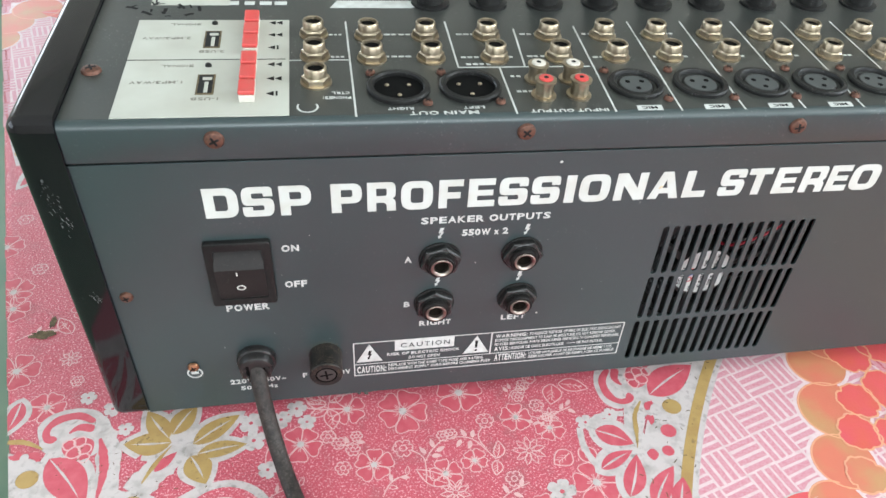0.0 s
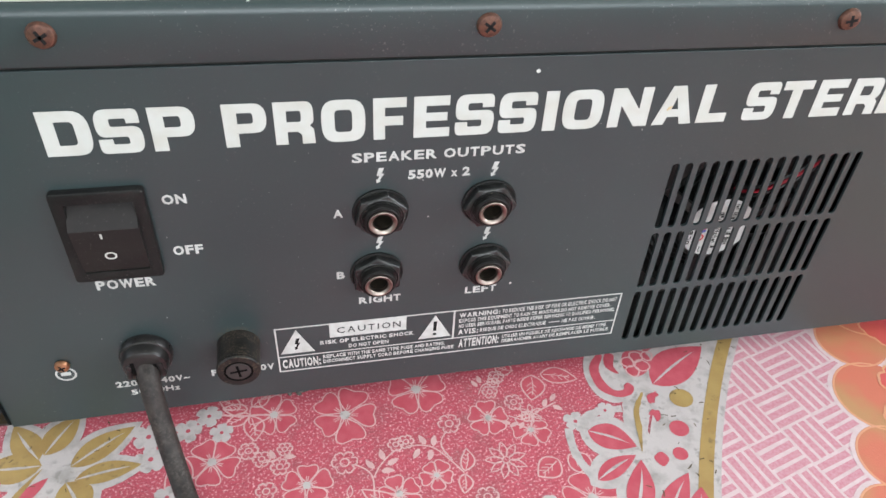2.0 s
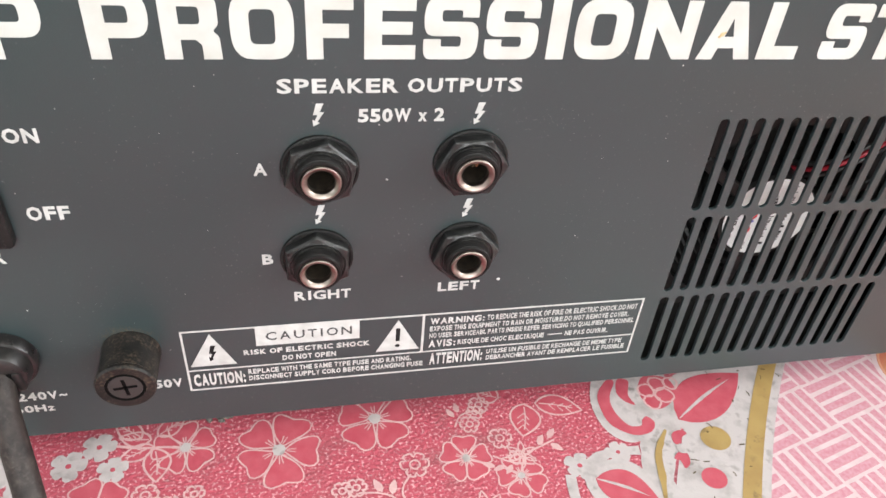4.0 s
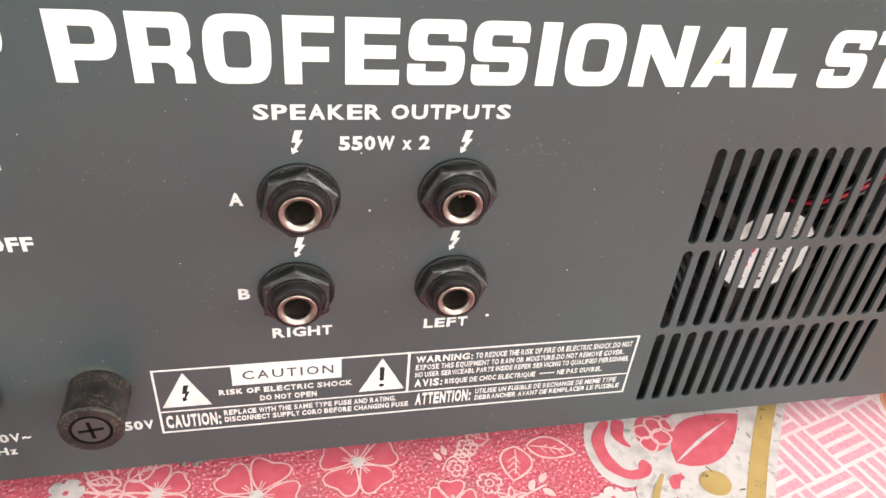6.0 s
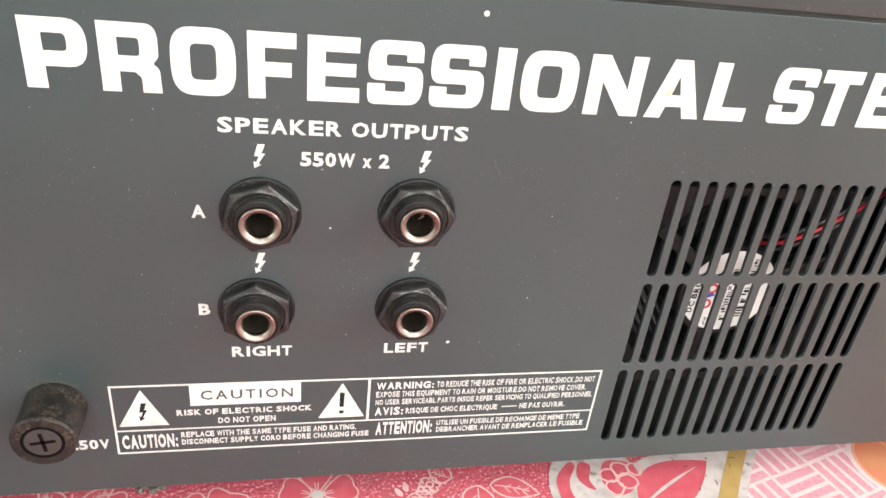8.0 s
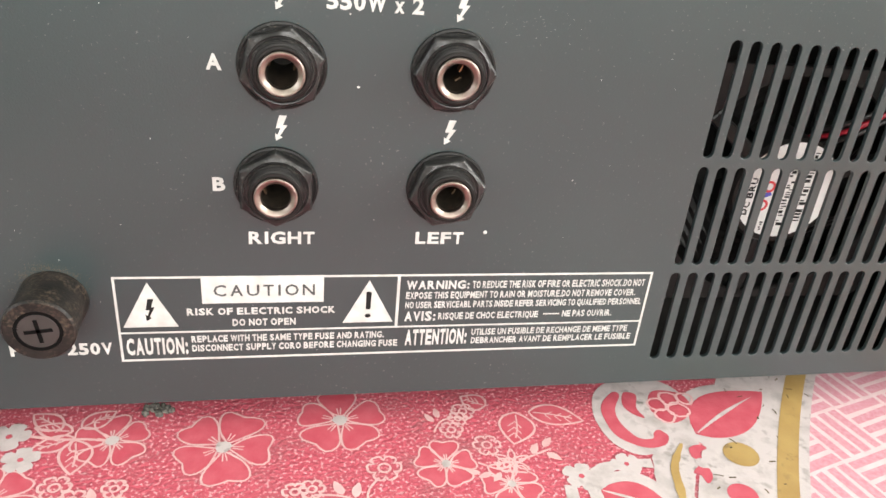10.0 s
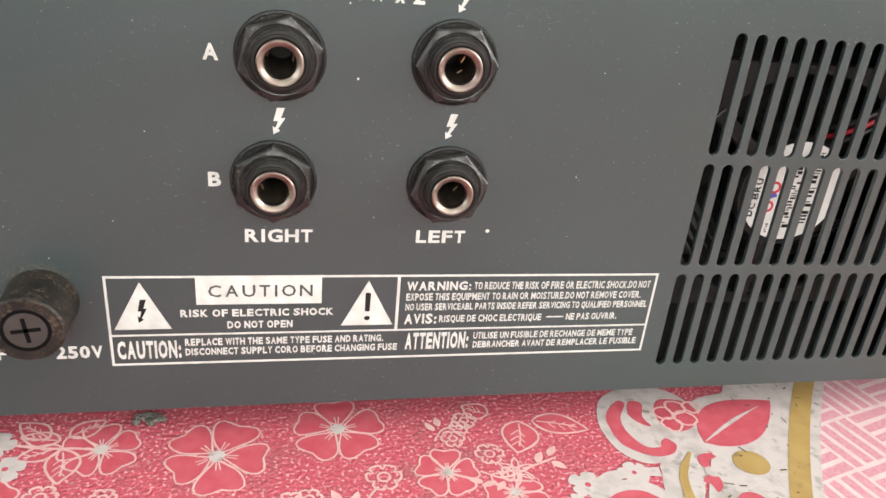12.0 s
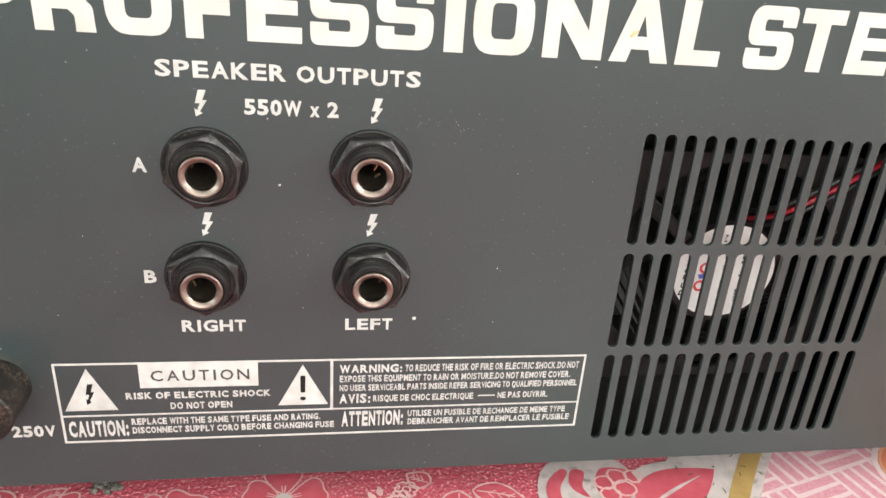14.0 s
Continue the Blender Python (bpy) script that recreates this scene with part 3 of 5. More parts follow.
for k, (x, y, r, m) in enumerate(((232, 4, 11, PEONY), (222, -22, 9.5, PEONY), (213, -38, 9.5, PEONY), (205, -58, 9, ORANGE), (240, -18, 12, PEONY), (232, -42, 12, PEONY), (250, 8, 12, PEONY), (262, -14, 13, ORANGE))):
    bm = bmesh.new()
    o = blossom_outline(x, y, r, 0.7 * k, 6, 0.12, 40)
    fill(bm, o, 0.30 + 0.006 * k)
    part("peony_petal", bm, m, cloth)
    bm = bmesh.new()
    ribbon(bm, o, 0.9, 0.36, True)
    part("petal_edge", bm, PEONYLINE, cloth)
bold_leaf(158, -76, 184, -63, 12, 1, PEONY, 0.8)

# leaves, dots and scrolls on the white border
def border_scroll(x, y, turn):
    """The scroll that each medallion carries in its border: a crescent with a ball end, a netted heart, a leaf and a gold dot."""
    c, d = math.cos(radians(turn)), math.sin(radians(turn))

    def at(*pts):
        return [(x + p * c - q * d, y + p * d + q * c) for p, q in pts]
    blob("scroll_ground", at((-13.4, 9.1), (-12.5, -0.6), (-7.5, -5.7), (-0.7, -5.0), (5.1, -3.1), (10.1, 4.4), (11.6, 16.4), (2.6, 22.4), (-8.9, 18.4)), 0.11, WHITE)
    blob("printed_scroll", at((-5.9, 16.4), (-10.2, 12.0), (-11.4, 7.2), (-10.4, 0.6), (-5.1, -3.6), (0.0, -3.2), (2.2, -0.4), (0.8, 2.0), (-1.0, 1.0), (-2.0, -0.8), (-5.5, -0.2), (-7.8, 5.0), (-7.4, 10.0), (-4.4, 15.0)), 0.18, PETAL)
    blob("printed_thorn", at((-3.0, 16.0), (-4.9, 11.4), (-3.6, 8.0), (-1.0, 6.4), (-1.8, 10.0), (0.0, 15.0)), 0.185, PETAL)
    blob("scroll_heart", at((1.8, 11.4), (2.2, 7.0), (4.6, 4.2), (9.0, 5.4), (12.8, 9.8), (11.6, 15.0), (5.1, 16.2)), 0.18, PETAL)
    for k, (p, q, r) in enumerate(((4.5, 6.8, 2.2), (4.0, 11.0, 2.1), (8.8, 8.7, 2.4), (8.0, 13.0, 2.2), (12.2, 12.8, 1.9))):
        (px, py), = at((p, q))
        bm = bmesh.new()
        ribbon(bm, blossom_outline(px, py, r * 1.15, 0.8 * k, 4, 0.10, 18), 0.6, 0.24 + 0.004 * k, True)
        part("heart_petal", bm, LINE, cloth)
    (ax, ay), (bx, by) = at((9.4, -0.1), (34.8, 14.2))
    bold_leaf(ax, ay, bx, by, 14.5, 0.8)
    (gx, gy), = at((17.2, -7.4))
    dot(gx, gy, 4.2, GOLD)
    bm = bmesh.new()
    ribbon(bm, flowing(at((4.3, -3.0), (-0.6, -10.0), (-2.6, -18.0), (-5.0, -26.6))), 2.2, 0.23, taper=True)
    part("gold_stem", bm, GOLD, cloth)
    blob("printed_curl", at((5.4, -4.6), (8.2, -3.6), (9.8, -4.8), (7.4, -6.2), (7.0, -8.2), (5.0, -7.6)), 0.19, PETAL)
    blob("printed_curl", at((3.0, -12.2), (5.2, -10.4), (7.2, -11.2), (6.8, -14.0), (4.8, -15.6), (4.4, -13.2)), 0.19, PETAL)
    (wx, wy), = at((6.6, -9.5))
    dot(wx, wy, 1.7, WHITE)


border_scroll(119.4, -8.4, 0)
dot(130.6, -27.8, 3.4, PETAL, 2.0)
dot(126.9, -37.3, 2.6, PETAL, 2.0)
bold_leaf(99.2, -24.0, 113.6, -32.4, 10.2, 0.6)
bold_leaf(96.5, -42.5, 112.0, -35.5, 6.5, 0.5)
bold_leaf(104.2, -56.0, 113.0, -37.5, 9.0, -0.8)
bold_leaf(112.5, -62.0, 126.5, -44.5, 8.5, 1.0)
bold_leaf(122.0, -64.0, 128.5, -50.0, 8.0, 0.0)
white_blossom(96.3, -19.6, 4.2)
white_blossom(107.9, -16.8, 3.6, 0.5)
white_blossom(77.9, -50.5, 6.0)
bm = bmesh.new()
ribbon(bm, mid_line(125, -8, 113, -37, -1.8, 0, 1, 14), 9.0, 0.111)
part("stem_ground", bm, WHITE, cloth)
bm = bmesh.new()
ribbon(bm, mid_line(96, -21, 114, -17, 2, 0, 1), 3.0, 0.135)
ribbon(bm, mid_line(93, -22, 96, -42, -2, 0, 1), 3.0, 0.131)
part("white_stalk", bm, WHITE, cloth)
blob("printed_curl", ((117.6, -37.4), (120.8, -35.6), (122.4, -38.6), (119.4, -41.0)), 0.19, PETAL)

# the ground between the medallions
for f in ((44.9, 1.9, 10.6, 0.31), (19.5, -5.1, 11.0, -0.14), (-3.8, -1.6, 8.4, 0.45), (92.8, -48.2, 10.0, 0.5), (5.4, -29.8, 8.0, 0.2), (-23.5, -17.0, 9.0, 0.8), (-144.9, 34.3, 10.6, 0.1), (-128.0, 13.1, 8.4, 1.1),
          (-170, 118, 9, 0.2), (-158.5, 84.5, 10, 0.7), (-156.0, 73.0, 8.5, 0.2), (-120, 70, 9, 0.3), (-135, 120, 10, 0.9), (-20, -58, 9, 0.4), (50, -66, 9, 0.7), (80.3, -20.6, 6.6, 0.6), (67.2, -13.6, 7.2, 0.2), (33.4, -37.2, 7.0, 0.5), (46.0, -32.6, 5.6, 0.9), (70.0, -58.0, 7.5, 0.5)):
    line_flower(*f)
for f in ((17.7, -23.5, 4.2), (53.6, -13.9, 3.8), (77.4, -8.5, 3.2), (60.3, -42.6, 3.6), (-12.3, -14.5, 3.2), (-8.2, -18.2, 2.9), (-2.6, -21.9, 3.0), (-0.8, -15.6, 2.5), (34.7, -19.3, 2.6), (38.2, -18.8, 2.6), (-118.3, 26.1, 2.8), (-166, 140, 4.0),
          (70.2, -3.0, 2.7), (74.0, 3.2, 2.8), (72.4, 0.8, 2.3), (-7.0, -30.0, 3.2), (-150, 100, 4), (34, -52, 3.4), (80.6, -15.0, 2.3)):
    small_flower(*f)
for f in ((69.2, -30.6, 6.9, 0.2), (-123.7, 39.4, 4.6, 0.1, 8), (36, -46, 6, 0.4), (82.0, -14.2, 4.2, 0.4, 6)):
    daisy(*f)
vine(((20.8, -24.7), (24.6, -27.6), (26.0, -31.5), (25.2, -40.0)))
vine(((26.2, -30.4), (28.6, -26.6), (32.4, -22.8), (35.0, -21.2)), ((25.6, -25.4, 125), (29.8, -22.4, 100), (33.0, -25.6, 25), (31.0, -28.6, -5)))
vine(((38.6, -20.4), (43.5, -21.0), (47.2, -22.8), (51.2, -27.6), (54.8, -33.0)), ((40.8, -23.8, 235), (43.6, -18.8, 115), (47.4, -19.7, 75), (45.2, -25.0, 250)))
vine(((52.2, -16.6), (49.9, -19.8), (49.6, -23.0), (52.0, -28.0)))
vine(((-8.0, -19.6), (-4.8, -19.4), (-2.0, -18.2)), ((-4.8, -16.9, 110), (0.8, -18.8, -5)), 4.0)
vine(((66.0, -3.6), (68.4, 0.2), (73.0, 1.4)), ((65.6, 1.4, 120), (67.6, 3.0, 95)), 3.6)
vine(((74.2, -13.8), (79.0, -16.4), (84.6, -17.6)), ((75.0, -17.6, 200), (77.6, -18.4, 230), (72.6, -16.4, 160)), 3.4)
vine(((83.6, -13.8), (87.6, -12.4), (92.0, -10.6)), ((88.2, -10.4, 60), (91.6, -8.6, 50), (92.0, -13.2, -40)), 4.0)
vine(((52.0, -52.0), (58.0, -48.0), (66.0, -45.0)), ((56.0, -46.6, 110), (60.4, -50.0, -30), (63.0, -44.4, 70)), 4.2)
for f in ((-40, -44, -24, -36, 2, 4, 4), (-150, 52, -132, 58, 2, 4, 4), (-150, 140, -138, 156, 2, 4, 4), (8.0, -44.0, 18.0, -36.0, 2.0, 4, 4.0)):
    sprig(*f)
for f in ((55.2, -32.4, 57.2, -24.4, 4.4, -0.8), (54.8, -33.6, 53.4, -40.2, 4.4, 0.5), (86.6, 2.0, 83.8, -8.6, 8.4, 0.6), (90.0, 2.0, 102.5, -2.0, 7.0, 0.5), (80.0, 5.0, 74.5, 8.5, 6.0, 0.4), (86.0, -33.0, 78.0, -38.0, 8.0, 0.4), (90.0, -32.0, 96.0, -40.0, 7.5, 0.4),
          (-11.4, -1.0, -10.2, -11.0, 6.5, 0.5), (-12.0, 0.0, -20.0, -3.6, 4.6, 0.3), (-12.6, 2.0, -20.5, 3.6, 4.6, 0.3), (-11.0, 3.0, -4.8, 8.0, 5.0), (-32, -14, -36, -30, 8, 0.4), (-15.0, 3.0, -22.0, 8.0, 5.0), (34.5, -42.0, 22.0, -34.0, 6.0, 0.8)):
    line_leaf(*f)
line_leaf(-126.0, 55.0, -133.5, 65.0, 6.5, 0.4)
vine(((-22.0, 1.2), (-15.0, -0.4), (-9.0, -0.8), (-4.5, -1.6)), (), w=0.7)
for f in ((-43.8, -4.3, 5.4), (-31.5, -3.9, 4.6), (-42.4, -13.0, 5.2, 0.5), (-25.0, 1.0, 4.4), (-20.8, -6.2, 3.9, 0.3), (-36.5, -27.4, 4.2), (-111.9, 16.3, 3.6), (-101.0, 9.4, 4.0)):
    white_blossom(*f)

# the gold flower and the scrolls by the cloth's edge
def ellipse_arc(x, y, rx, ry, a0, a1, n=40):
    return [(x + rx * math.cos(radians(a0 + (a1 - a0) * k / n)), y + ry * math.sin(radians(a0 + (a1 - a0) * k / n))) for k in range(n + 1)]


def big_scroll(x, y, rx, ry, a0, a1):
    """A white scroll with a tapering red crescent, a ball end and a netted heart."""
    bm = bmesh.new()
    fill(bm, oval(x, y, rx, ry, 56), 0.112)
    part("scroll_ground", bm, WHITE, cloth)
    bm = bmesh.new()
    fill(bm, ellipse_arc(x, y, rx * 0.83, ry * 0.86, a0, a1) + ellipse_arc(x - rx * 0.03, y - ry * 0.05, rx * 0.68, ry * 0.72, a1 + 8, a0), 0.17)
    part("printed_scroll", bm, RED, cloth)
    bx, by = x + rx * 0.60 * math.cos(radians(a0)), y + ry * 0.66 * math.sin(radians(a0)) - 1.5
    bm = bmesh.new()
    fill(bm, arc(bx, by, 5.2, 100, 330, 24) + arc(bx + 0.6, by + 0.4, 3.5, 330, 100, 20), 0.175)
    part("scroll_end", bm, RED, cloth)
    hx, hy = x + rx * 0.06, y + ry * 0.12
    bm = bmesh.new()
    fill(bm, oval(hx, hy, rx * 0.44, ry * 0.25, 32), 0.18)
    part("scroll_heart", bm, RED, cloth)
    for k in range(5):
        a = 0.5 + 2 * math.pi * k / 5
        px, py = hx + rx * 0.22 * math.cos(a), hy + ry * 0.125 * math.sin(a)
        bm = bmesh.new()
        ribbon(bm, oval(px, py, rx * 0.12, ry * 0.075, 14), 0.55, 0.26 + 0.006 * k, True)
        part("heart_petal", bm, LINE, cloth)
    bm = bmesh.new()
    fill(bm, ellipse_arc(x, y, rx * 0.62, ry * 0.62, 78, 12, 20) + ellipse_arc(x + rx * 0.02, y - ry * 0.04, rx * 0.46, ry * 0.40, 20, 80, 20), 0.20)
    part("inner_curl", bm, WHITE, cloth)


border_scroll(-122.5, -3.2, -83)
bm = bmesh.new()
ribbon(bm, flowing(((-112.0, 6.4), (-103.5, -1.0), (-99.2, -13.0), (-97.6, -28.0), (-99.0, -40.0))), 9.0, 0.10)
part("scroll_ground", bm, WHITE, cloth)
bm = bmesh.new()
ribbon(bm, flowing(((-103.6, -5.0), (-101.0, -13.0), (-99.6, -22.0), (-100.6, -36.0)), 10), 3.6, 0.17, taper=True)
part("printed_scroll", bm, PETAL, cloth)
bm = bmesh.new()
fill(bm, arc(-270, -344, 361, 72, 52, 24) + arc(-270, -344, 337, 52, 72, 24), 0.105)
part("white_border", bm, WHITE, cloth)
big_scroll(-53.0, -52.5, 21.0, 22.4, 140, -20)
bm = bmesh.new()
fill(bm, oval(-71.5, -12.5, 9.5, 8.5, 32), 0.114)
ribbon(bm, mid_line(-87, -32, -71, -13, 0.5, 0, 1, 12), 12.0, 0.116)
ribbon(bm, mid_line(-97, -33, -76, -40, 2, 0, 1, 12), 6.5, 0.118)
ribbon(bm, mid_line(-88, -44, -62, -33, -2, 0, 1, 12), 4.2, 0.12)
part("flower_ground", bm, WHITE, cloth)
for a in ((-75.1, -10.2, -94.0, -9.0, 11.0), (-76.4, -8.0, -86.5, 6.5, 9.0), (-75.2, -6.4, -66.5, 8.0, 9.5), (-66.5, -12.0, -48.5, 0.6, 9.0), (-64.5, -17.0, -45.0, -14.3, 7.5), (-67.0, -17.5, -60.0, -31.0, 11.0)):
    bold_leaf(*a, 0.4, GOLD, 2.4)
bm = bmesh.new()
fill(bm, leaf_outline(-80.3, -23.2, -72.4, -15.0, 4.2, 0.2), 0.21)
part("red_lens", bm, PETAL, cloth)
bm = bmesh.new()
fill(bm, leaf_outline(-91.5, -26.5, -86.0, -14.5, 3.6, 0.2), 0.21)
part("red_lens", bm, RED, cloth)
bm = bmesh.new()
ribbon(bm, mid_line(-84.5, -28.0, -74.6, -11.2, 0.6, 0, 1, 12), 1.8, 0.22, taper=True)
part("gold_stem", bm, GOLD, cloth)
dot(-87.1, -37.4, 4.4, GOLD, 2.6)
dot(-97.6, -37.2, 2.7, RED, 3.0)
bold_leaf(-138.8, 17.0, -141.0, 2.0, 7.0, 0.5, None, 2.4)
white_blossom(-94.2, -1.6, 3.4)

# the next medallion, beside the cheek
bm = bmesh.new()
fill(bm, [(-205, 260), (-192, 214), (-183, 190), (-110, 205), (-105, 260)], 0.0)
part("white_border", bm, WHITE, cloth)
bm = bmesh.new()
fill(bm, [(-240, 410), (-196, 228), (-100, 246), (-90, 410)], 0.04)
part("weave_ground", bm, PALEPINK, cloth)
weave(-176.0, 262.0, radians(17.0), 14.7, lambda x, y, more: -250 < x < -92 and 232 + (x + 196) * 0.25 < y < 405, 12)
for x, y, r in ((-236, 348, 17), (-232, 374, 17), (-218, 398, 18)):
    peony_lobe(x, y, r, 180, 360, 0.16 + random.random() * 0.03, ORANGE)
bold_leaf(-214, 392, -158, 380, 17, 0, PEONY, 1.0)
dot(-183, 203, 4.0, GOLD)
bold_leaf(-166, 192, -176, 170, 9, 0.5)

# ---- the mixer ----
mixer = tagged(new("powered_mixer"), "dark grey powered audio mixer with white rear lettering, on the tablecloth", "mixer")
MX0, MX1, MBOT, MSEAM, MDEPTH = -83.0, 340.0, 8.8, 127.3, 395.0
JACKS = ((32.7, 83.1), (63.2, 83.7), (31.4, 60.1), (63.9, 60.1))
VENT_X0, VENT_PITCH, VENT_N, SLOT = 116.6, 4.225, 15, 2.55
VENT_ROWS = ((67.7, 92.7), (41.7, 65.9), (15.5, 39.9))


def stadium(x, y0, y1, w):
    r = w / 2
    return [(a * MM, b * MM) for a, b in arc(x, y1 - r, r, 0, 180, 8) + arc(x, y0 + r, r, 180, 360, 8)]


def mm(pts):
    return [(x * MM, y * MM) for x, y in pts]


holes = [stadium(VENT_X0 + 1.1 + VENT_PITCH * i, a, b, SLOT) for a, b in VENT_ROWS for i in range(VENT_N)]
holes += [mm(oval(x, z, 4.6, 4.6, 28)) for x, z in JACKS] + [mm(rect(-46.8, 70.2, -28.7, 95.0))]
me = sheet("rear_panel", [mm(rect(MX0, MBOT, MX1, MSEAM))] + holes, 0.0004, 0.0001)
part("rear_panel", rear(me, -0.0005), PAINT, mixer, "dark grey painted rear panel with slotted vent")


def chassis():
    """The lid: its folded lip over the rear panel and the top sheet, one bent piece of steel."""
    prof = [(0.4, 128.4), (-0.3, 128.5), (-0.5, 128.9)] + [(-0.5 + 0.0, 139.6)] + [(1.9 - 2.4 * math.cos(radians(a)), 139.6 + 2.4 * math.sin(radians(a))) for a in (18, 36, 54, 72, 90)] + [(MDEPTH, 142.0), (MDEPTH, 140.8), (1.4, 140.8), (0.6, 139.6)]
    bm = bmesh.new()
    a = [bm.verts.new((MX0 * MM, y * MM, z * MM)) for y, z in prof]
    b = [bm.verts.new((MX1 * MM, y * MM, z * MM)) for y, z in prof]
    n = len(prof)
    for i in range(n):
        bm.faces.new((a[i], a[(i + 1) % n], b[(i + 1) % n], b[i]))
    bm.faces.new(a[::-1])
    bm.faces.new(b)
    bmesh.ops.recalc_face_normals(bm, faces=bm.faces)
    return bm


part("lid", chassis(), PAINT, mixer, "dark grey folded steel lid", 40)
bm = box(bmesh.new(), -82.9 * MM, MX1 * MM - 0.0001, 0.0023, 0.39, 0.14202, 0.14206)
part("top_overlay", bm, TOPPAINT, mixer, "black printed top overlay")
part("bottom_plate", box(bmesh.new(), MX0 * MM, MX1 * MM, 0.0012, MDEPTH * MM, MBOT * MM, (MBOT + 1.2) * MM), INSIDE, mixer)
part("front_plate", box(bmesh.new(), MX0 * MM, MX1 * MM, (MDEPTH - 1.2) * MM, MDEPTH * MM, (MBOT + 1.3) * MM, 140.7 * MM), INSIDE, mixer)
part("inner_shield", box(bmesh.new(), 80 * MM, 260 * MM, 62 * MM, 64 * MM, 12 * MM, 136 * MM), INSIDE, mixer)
part("seam_strip", box(bmesh.new(), MX0 * MM, MX1 * MM, 0.0014, 0.0022, 0.122, 0.139), INSIDE, mixer)

for x0, x1 in ((-97.0, -83.15), (MX1 + 0.15, MX1 + 14.0)):
    bm = box(bmesh.new(), x0 * MM, x1 * MM, -1.6 * MM, (MDEPTH + 4) * MM, 9.0 * MM, 144.0 * MM)
    outer = x0 if x0 < 0 else x1
    es = [e for e in bm.edges if all(abs(v.co.x - outer * MM) < 1e-6 for v in e.verts)]
    ends = [e for e in bm.edges if all(abs(v.co.y + 1.6 * MM) < 1e-6 for v in e.verts) and abs(e.verts[0].co.z - e.verts[1].co.z) < 1e-6]
    bmesh.ops.bevel(bm, geom=list(set(es + ends)), offset=4.2 * MM, segments=5, affect="EDGES", profile=0.5)
    part("cheek", bm, CHEEK, mixer, "glossy black plastic end cheek, scuffed", 50)
for x in (-60, 315):
    for y in (40, 350):
        part("foot", turned(bmesh.new(), ((7 * MM, 0.0006), (8.5 * MM, 0.002), (9.5 * MM, 9.6 * MM)), pose(x * MM, y * MM, 0), 20), RUBBER, mixer)


# printing on the rear face
def print_rear(name, me, material=INKFINE, lift=0.00007, label=""):
    return part(name, rear(me, lift), material, mixer, label)


def block_letter(ch):
    """Wide square-shouldered capitals: outlines with rounded corners on a height of one. Returns width and outlines."""
    s, t = 0.36, 0.235
    R, r = 0.40, 0.12
    if ch == "D":
        return 1.16, [[(0, 0, 0), (1.16, 0, R), (1.16, 1, R), (0, 1, 0)], [(s, t, 0), (1.16 - s, t, r), (1.16 - s, 1 - t, r), (s, 1 - t, 0)]]
    if ch == "O":
        return 1.20, [[(0, 0, R), (1.2, 0, R), (1.2, 1, R), (0, 1, R)], [(s, t, r), (1.2 - s, t, r), (1.2 - s, 1 - t, r), (s, 1 - t, r)]]
    if ch == "P":
        return 1.12, [[(0, 0, 0), (s, 0, 0), (s, 0.32, 0), (1.12, 0.32, R), (1.12, 1, R), (0, 1, 0)], [(s, 0.54, 0), (0.77, 0.54, 0.08), (0.77, 0.79, 0.08), (s, 0.79, 0)]]
    if ch == "R":
        return 1.16, [[(0, 0, 0), (s, 0, 0), (s, 0.30, 0), (0.66, 0.30, 0.06), (0.78, 0.22, 0.06), (0.78, 0, 0), (1.16, 0, 0), (1.14, 0.36, 0.12), (1.0, 0.43, 0.05), (1.14, 0.52, 0.12), (1.14, 1, R), (0, 1, 0)],
                      [(s, 0.53, 0), (0.78, 0.53, 0.07), (0.78, 0.79, 0.07), (s, 0.79, 0)]]
    if ch == "F":
        return 1.02, [[(0, 0, 0), (s, 0, 0), (s, 0.34, 0), (0.92, 0.34, 0), (0.92, 0.56, 0), (s, 0.56, 0), (s, 0.77, 0), (1.02, 0.77, 0), (1.02, 1, 0), (0, 1, 0)]]
    if ch == "E":
        return 1.06, [[(0, 0, 0), (1.06, 0, 0), (1.06, 0.23, 0), (s, 0.23, 0), (s, 0.40, 0), (0.98, 0.40, 0), (0.98, 0.60, 0), (s, 0.60, 0), (s, 0.77, 0), (1.04, 0.77, 0), (1.04, 1, 0), (0, 1, 0)]]
    if ch == "S":
        w = 1.14
        return w, [[(w - 0.02, 0.68, 0.02), (w - 0.02, 1, R), (0, 1, R), (0, 0.38, 0.22), (w - s, 0.38, 0.07), (w - s, 0.21, 0.06), (s, 0.21, 0.04), (s, 0.33, 0.02), (0, 0.33, 0.02), (0, 0, R), (w, 0, R), (w, 0.61, 0.22), (s, 0.61, 0.07), (s, 0.79, 0.06), (w - s, 0.79, 0.04), (w - s, 0.68, 0.02)]]
    if ch == "I":
        return s, [[(0, 0, 0), (s, 0, 0), (s, 1, 0), (0, 1, 0)]]
    if ch == "N":
        return 1.24, [[(0, 0, 0), (0.33, 0, 0), (0.33, 0.56, 0), (0.84, 0, 0), (1.24, 0, 0), (1.24, 1, 0), (0.91, 1, 0), (0.91, 0.44, 0), (0.40, 1, 0), (0, 1, 0)]]
    if ch == "A":
        return 1.30, [[(0, 0, 0), (0.38, 0, 0), (0.46, 0.20, 0), (0.84, 0.20, 0), (0.92, 0, 0), (1.30, 0, 0), (0.86, 1, 0), (0.44, 1, 0)], [(0.54, 0.40, 0), (0.76, 0.40, 0), (0.65, 0.72, 0)]]
